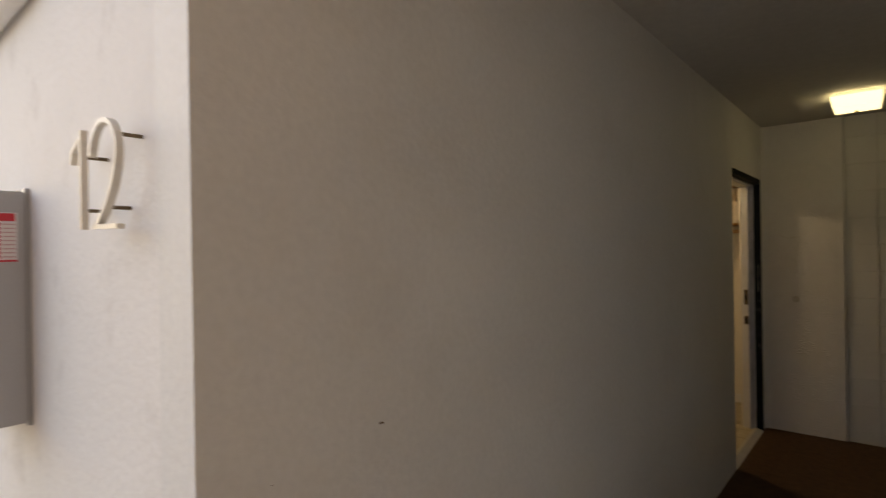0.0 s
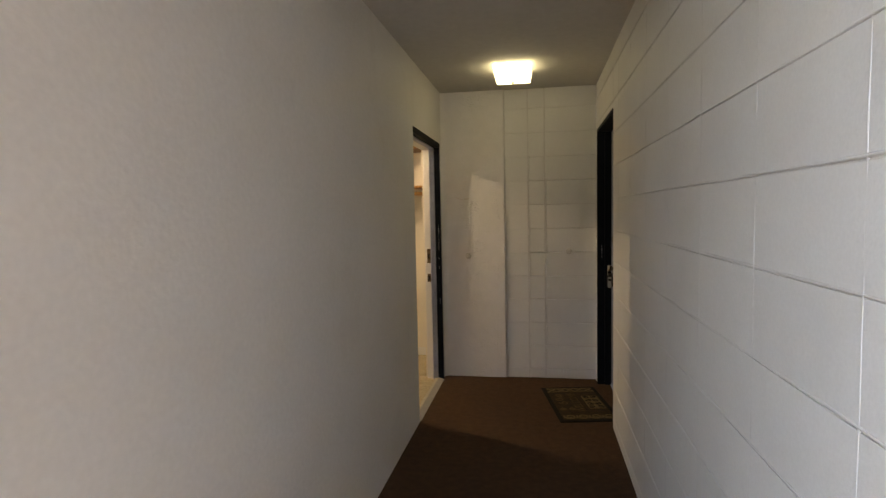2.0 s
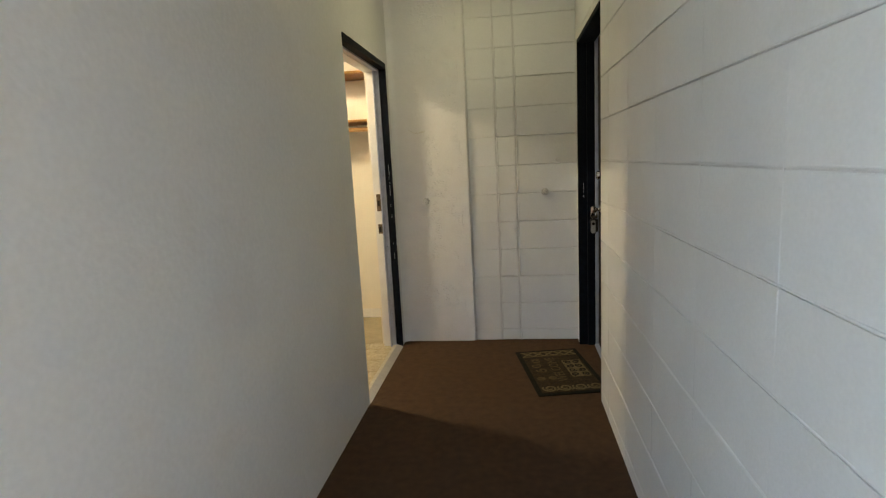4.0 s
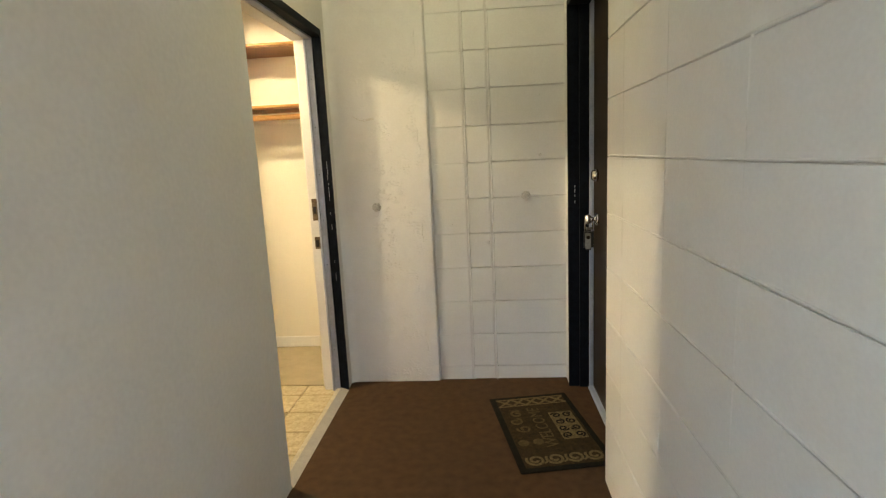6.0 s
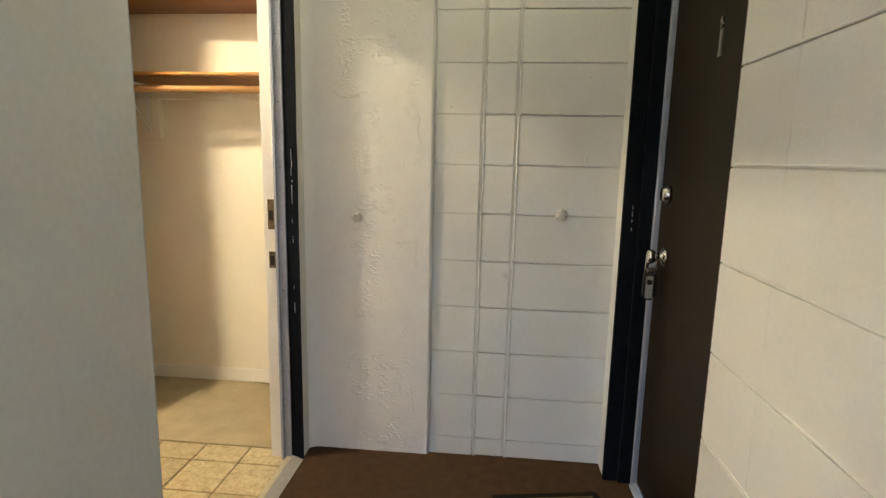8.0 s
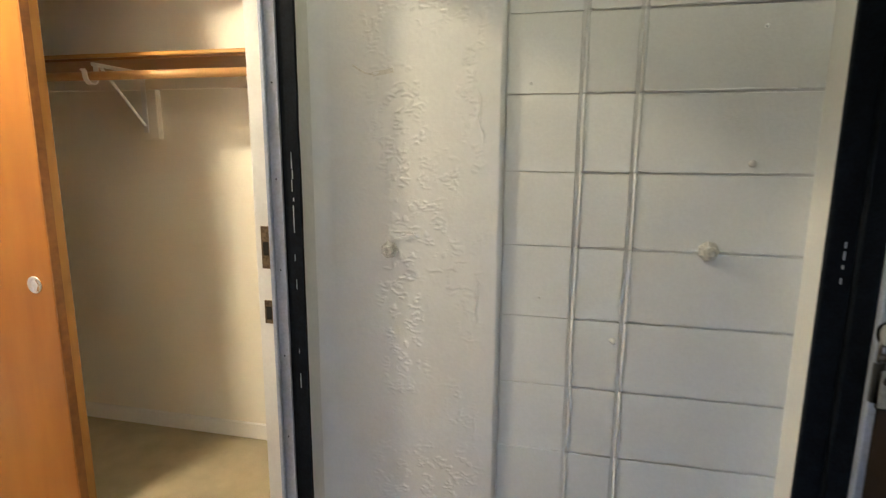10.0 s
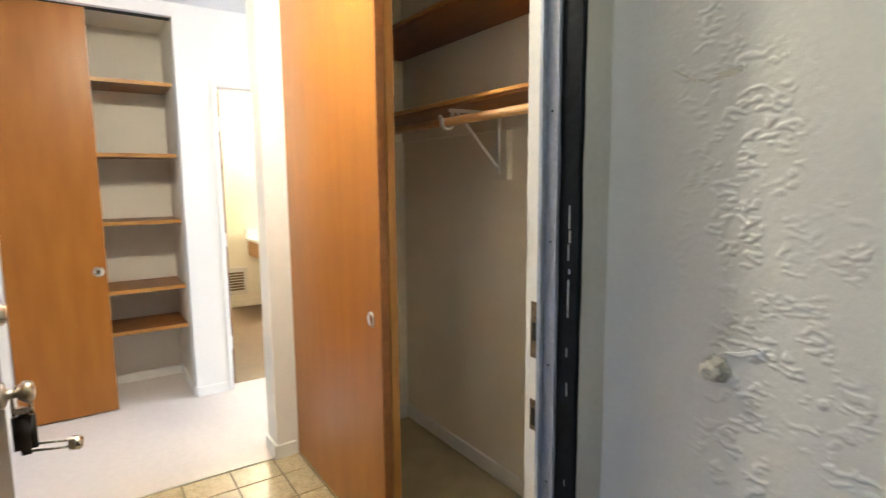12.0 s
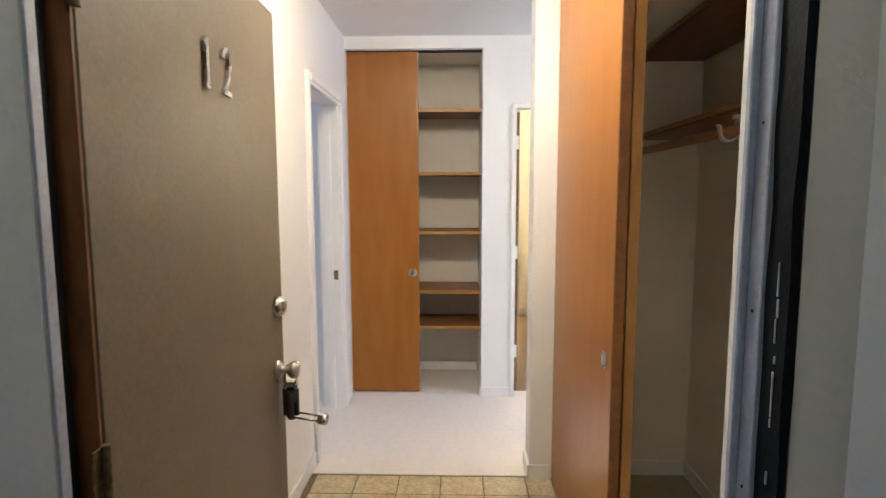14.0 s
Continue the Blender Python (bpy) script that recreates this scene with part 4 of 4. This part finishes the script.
# assumed living room window, out of view; an added area lamp gives its daylight
win = thing("window", (-2.4, 10.4, 1.0), "white frame of an assumed living room window, unseen", "window", kind="structure")
part("frame", boxes((-3.3, -0.9, 10.37, 10.399, 0.85, 0.90), (-3.3, -0.9, 10.37, 10.399, 2.15, 2.20), (-3.3, -3.25, 10.37, 10.399, 0.90, 2.15), (-0.95, -0.9, 10.37, 10.399, 0.90, 2.15), bevel=0.003), TRIM, win)
day = new("window_daylight", bpy.data.lights.new("window_daylight", "AREA"))
day.data.shape, day.data.size, day.data.size_y, day.data.energy, day.data.color = "RECTANGLE", 2.2, 1.2, WINDOW, (0.86, 0.92, 1.0)
day.matrix_world = look((-2.1, 10.36, 1.52), (-2.1, 8.0, 1.3))

# unseen bedroom window on a solid wall, with an area lamp added to brighten the room
bwin = thing("window", (-2.4, 3.52, 1.0), "white window frame added in the bedroom, unseen", "window", kind="structure")
part("frame", boxes((-3.1, -1.7, 3.521, 3.55, 0.85, 0.90), (-3.1, -1.7, 3.521, 3.55, 2.05, 2.10), (-3.1, -3.05, 3.521, 3.55, 0.90, 2.05), (-1.75, -1.7, 3.521, 3.55, 0.90, 2.05), bevel=0.003), TRIM, bwin)
bday = new("bedroom_fill", bpy.data.lights.new("bedroom_fill", "AREA"))
bday.data.shape, bday.data.size, bday.data.size_y, bday.data.energy, bday.data.color = "RECTANGLE", 1.3, 1.1, BEDROOM_FILL, (0.82, 0.89, 1.0)
bday.matrix_world = look((-2.4, 3.56, 1.48), (-2.6, 6.0, 1.2))

# ---------------------------------------------------------------- pieces: blocks and tiles
def piece(name, me, parent, loc):
    ob = new(name, me)
    ob.parent, ob.location = parent, loc
    return ob


SHARED = {}


def block_mesh(w, d, h, axis, mat, r=0.004):
    key = (round(w, 3), round(d, 3), round(h, 3), axis, mat.name, r)
    if key not in SHARED:
        bm = bmesh.new()
        if axis == "x":
            box(bm, 0, d, 0, w, 0, h, r)
        elif axis == "y":
            box(bm, 0, w, 0, d, 0, h, r)
        else:
            box(bm, 0, w, 0, d, 0, h, r)
        me = bpy.data.meshes.new("block")
        bm.to_mesh(me)
        bm.free()
        me.materials.append(mat)
        SHARED[key] = me
    return SHARED[key]


def courses(first, step, top):
    zs = [0.0]
    z = first
    while z < top - 0.02:
        zs.append(z)
        z += step
    return zs + [top]


J = 0.003
zs = courses(0.07, 0.203, CEIL)
ys = [Y0 + 0.0]
y = 4.170 - 0.406 * 3
while y < RN - 0.05:
    ys.append(y)
    y += 0.406
ys.append(RN - 0.002)
for z0, z1 in zip(zs, zs[1:]):
    for a, b in zip(ys, ys[1:]):
        j0 = 0 if a == Y0 else 0.0005
        j1 = 0 if b == RN - 0.002 else 0.0005
        wob = 0.0008 * noise.noise(Vector((1, z0 * 5, 1)))
        piece("block", block_mesh(b - a - j0 - j1, 0.012, z1 - z0 - 0.0036, "x", BLOCK, 0.0010), wall_right, (XR + wob, a + j0, z0 + 0.0018))
for z0 in zs[1:-1]:
    n = 90
    pts = [(XR + 0.0018 + 0.0022 * noise.noise(Vector((3, y * 6, z0 * 9))), y, z0 + 0.004 + 0.003 * noise.noise(Vector((7, y * 4, z0 * 5)))) for y in (Y0 + 0.01 + (RN - 0.03 - Y0) * k / n for k in range(n + 1))]
    part("mortar_bead", tube(bmesh.new(), pts, 0.0036, 6), BLOCK, wall_right, smooth=True)
for y in ys[1:-1]:
    n = 60
    pts = [(XR + 0.0022 + 0.0020 * noise.noise(Vector((5, y * 3, z * 7))), y + 0.002 * noise.noise(Vector((2, y, z * 5))), z) for z in (0.01 + (CEIL - 0.02) * k / n for k in range(n + 1))]
    part("mortar_bead", tube(bmesh.new(), pts, 0.0030, 6), BLOCK, wall_right, smooth=True)
for z0, z1 in zip(zs, zs[1:]):
    if z1 > 2.07:
        zz = max(z0, 2.06)
        piece("block", block_mesh(RF - RN + 0.004, 0.012, z1 - zz - 2 * J, "x", BLOCK, 0.003), wall_right, (XR, RN - 0.001, zz + J))
piece("block", block_mesh(YE - RF + 0.004, 0.012, CEIL, "x", BLOCK, 0.002), wall_right, (XR, RF + 0.001, 0))
zs = courses(0.084, 0.1985, CEIL)
for z0, z1 in zip(zs, zs[1:]):
    for a, b in ((-0.040, 0.150), (0.150, 0.286), (0.286, XR + 0.003)):
        wob = 0.002 * noise.noise(Vector((a * 9, z0 * 5, 4)))
        g = 0.0006 if a < 0 else J * (0.5 if z0 > 1.9 else 1.0)
        v0 = 0.0 if a < 0 else 0.003
        v1 = 0.0 if b > 0.5 else 0.0075
        lift = 0.0014 * noise.noise(Vector((a * 7, z0 * 3, 8)))
        piece("block", block_mesh(b - a - v0 - v1, 0.014, z1 - z0 - 2 * g, "y", BLOCK, 0.0015 if a < 0 else 0.002), wall_end, (a + v0 + lift, YE + wob, z0 + g))
for x in (0.150, 0.286):
    for z0, z1 in zip(zs, zs[1:]):
        if z1 < 2.1:
            n = 9
            pts = [(x + 0.0065 + 0.003 * noise.noise(Vector((x * 9, 0, z * 7))), YE + 0.0015 + 0.0015 * noise.noise(Vector((x, 3, z * 30))), z) for z in (z0 + (z1 - z0) * k / n for k in range(n + 1))]
            part("mortar_bead", tube(bmesh.new(), pts, 0.0052, 8), BLOCK, wall_end, smooth=True)
for z0 in zs[1:-1]:
    for a, b in ((0.162, 0.278), (0.300, XR - 0.06)):
        u0 = a + 0.05 * max(0, noise.noise(Vector((a * 11, 2, z0 * 4))))
        n = 14
        pts = [(x, YE + 0.0030 + 0.002 * noise.noise(Vector((x * 24, 5, z0 * 9))), z0 + 0.001 - 0.0015 * noise.noise(Vector((x * 15, 1, z0 * 7))) - 0.003) for x in (u0 + (b - u0) * k / n for k in range(n + 1))]
        part("mortar_bead", tube(bmesh.new(), [(x, y, z + 0.0065) for x, y, z in pts], 0.0036, 6), BLOCK, wall_end, smooth=True)
for x, z, r in ((0.262, 0.825, 0.011), (0.268, 0.812, 0.007), (0.560, 1.62, 0.006), (0.020, 1.50, 0.005), (0.060, 0.93, 0.006)):
    part("paint_blob", lathe(bmesh.new(), [(r, 0.002), (r * 0.8, -r * 0.25), (r * 0.4, -r * 0.42), (r * 0.1, -r * 0.45)], (x, YE, z), "y", 7), BLOCK, wall_end, smooth=True)

tile_floor = bpy.data.objects["floor_entry"]
TP = 0.2075
nx = 0
x = -2.29 - TP
while x < XL - 0.05:
    a, b = max(x, XT + 0.012), min(x + TP, XL - 0.068)
    y = 6.397 - TP
    while y < YC0:
        c, d = max(y, YW + 0.001), min(y + TP, YC0 + 0.008)
        if b - a > 0.02 and d - c > 0.02:
            piece("tile", block_mesh(b - a - 0.006, d - c - 0.006, 0.008, "z", TILE, 0.0015), tile_floor, (a + 0.003, c + 0.003, -0.0055))
        y += TP
    x += TP
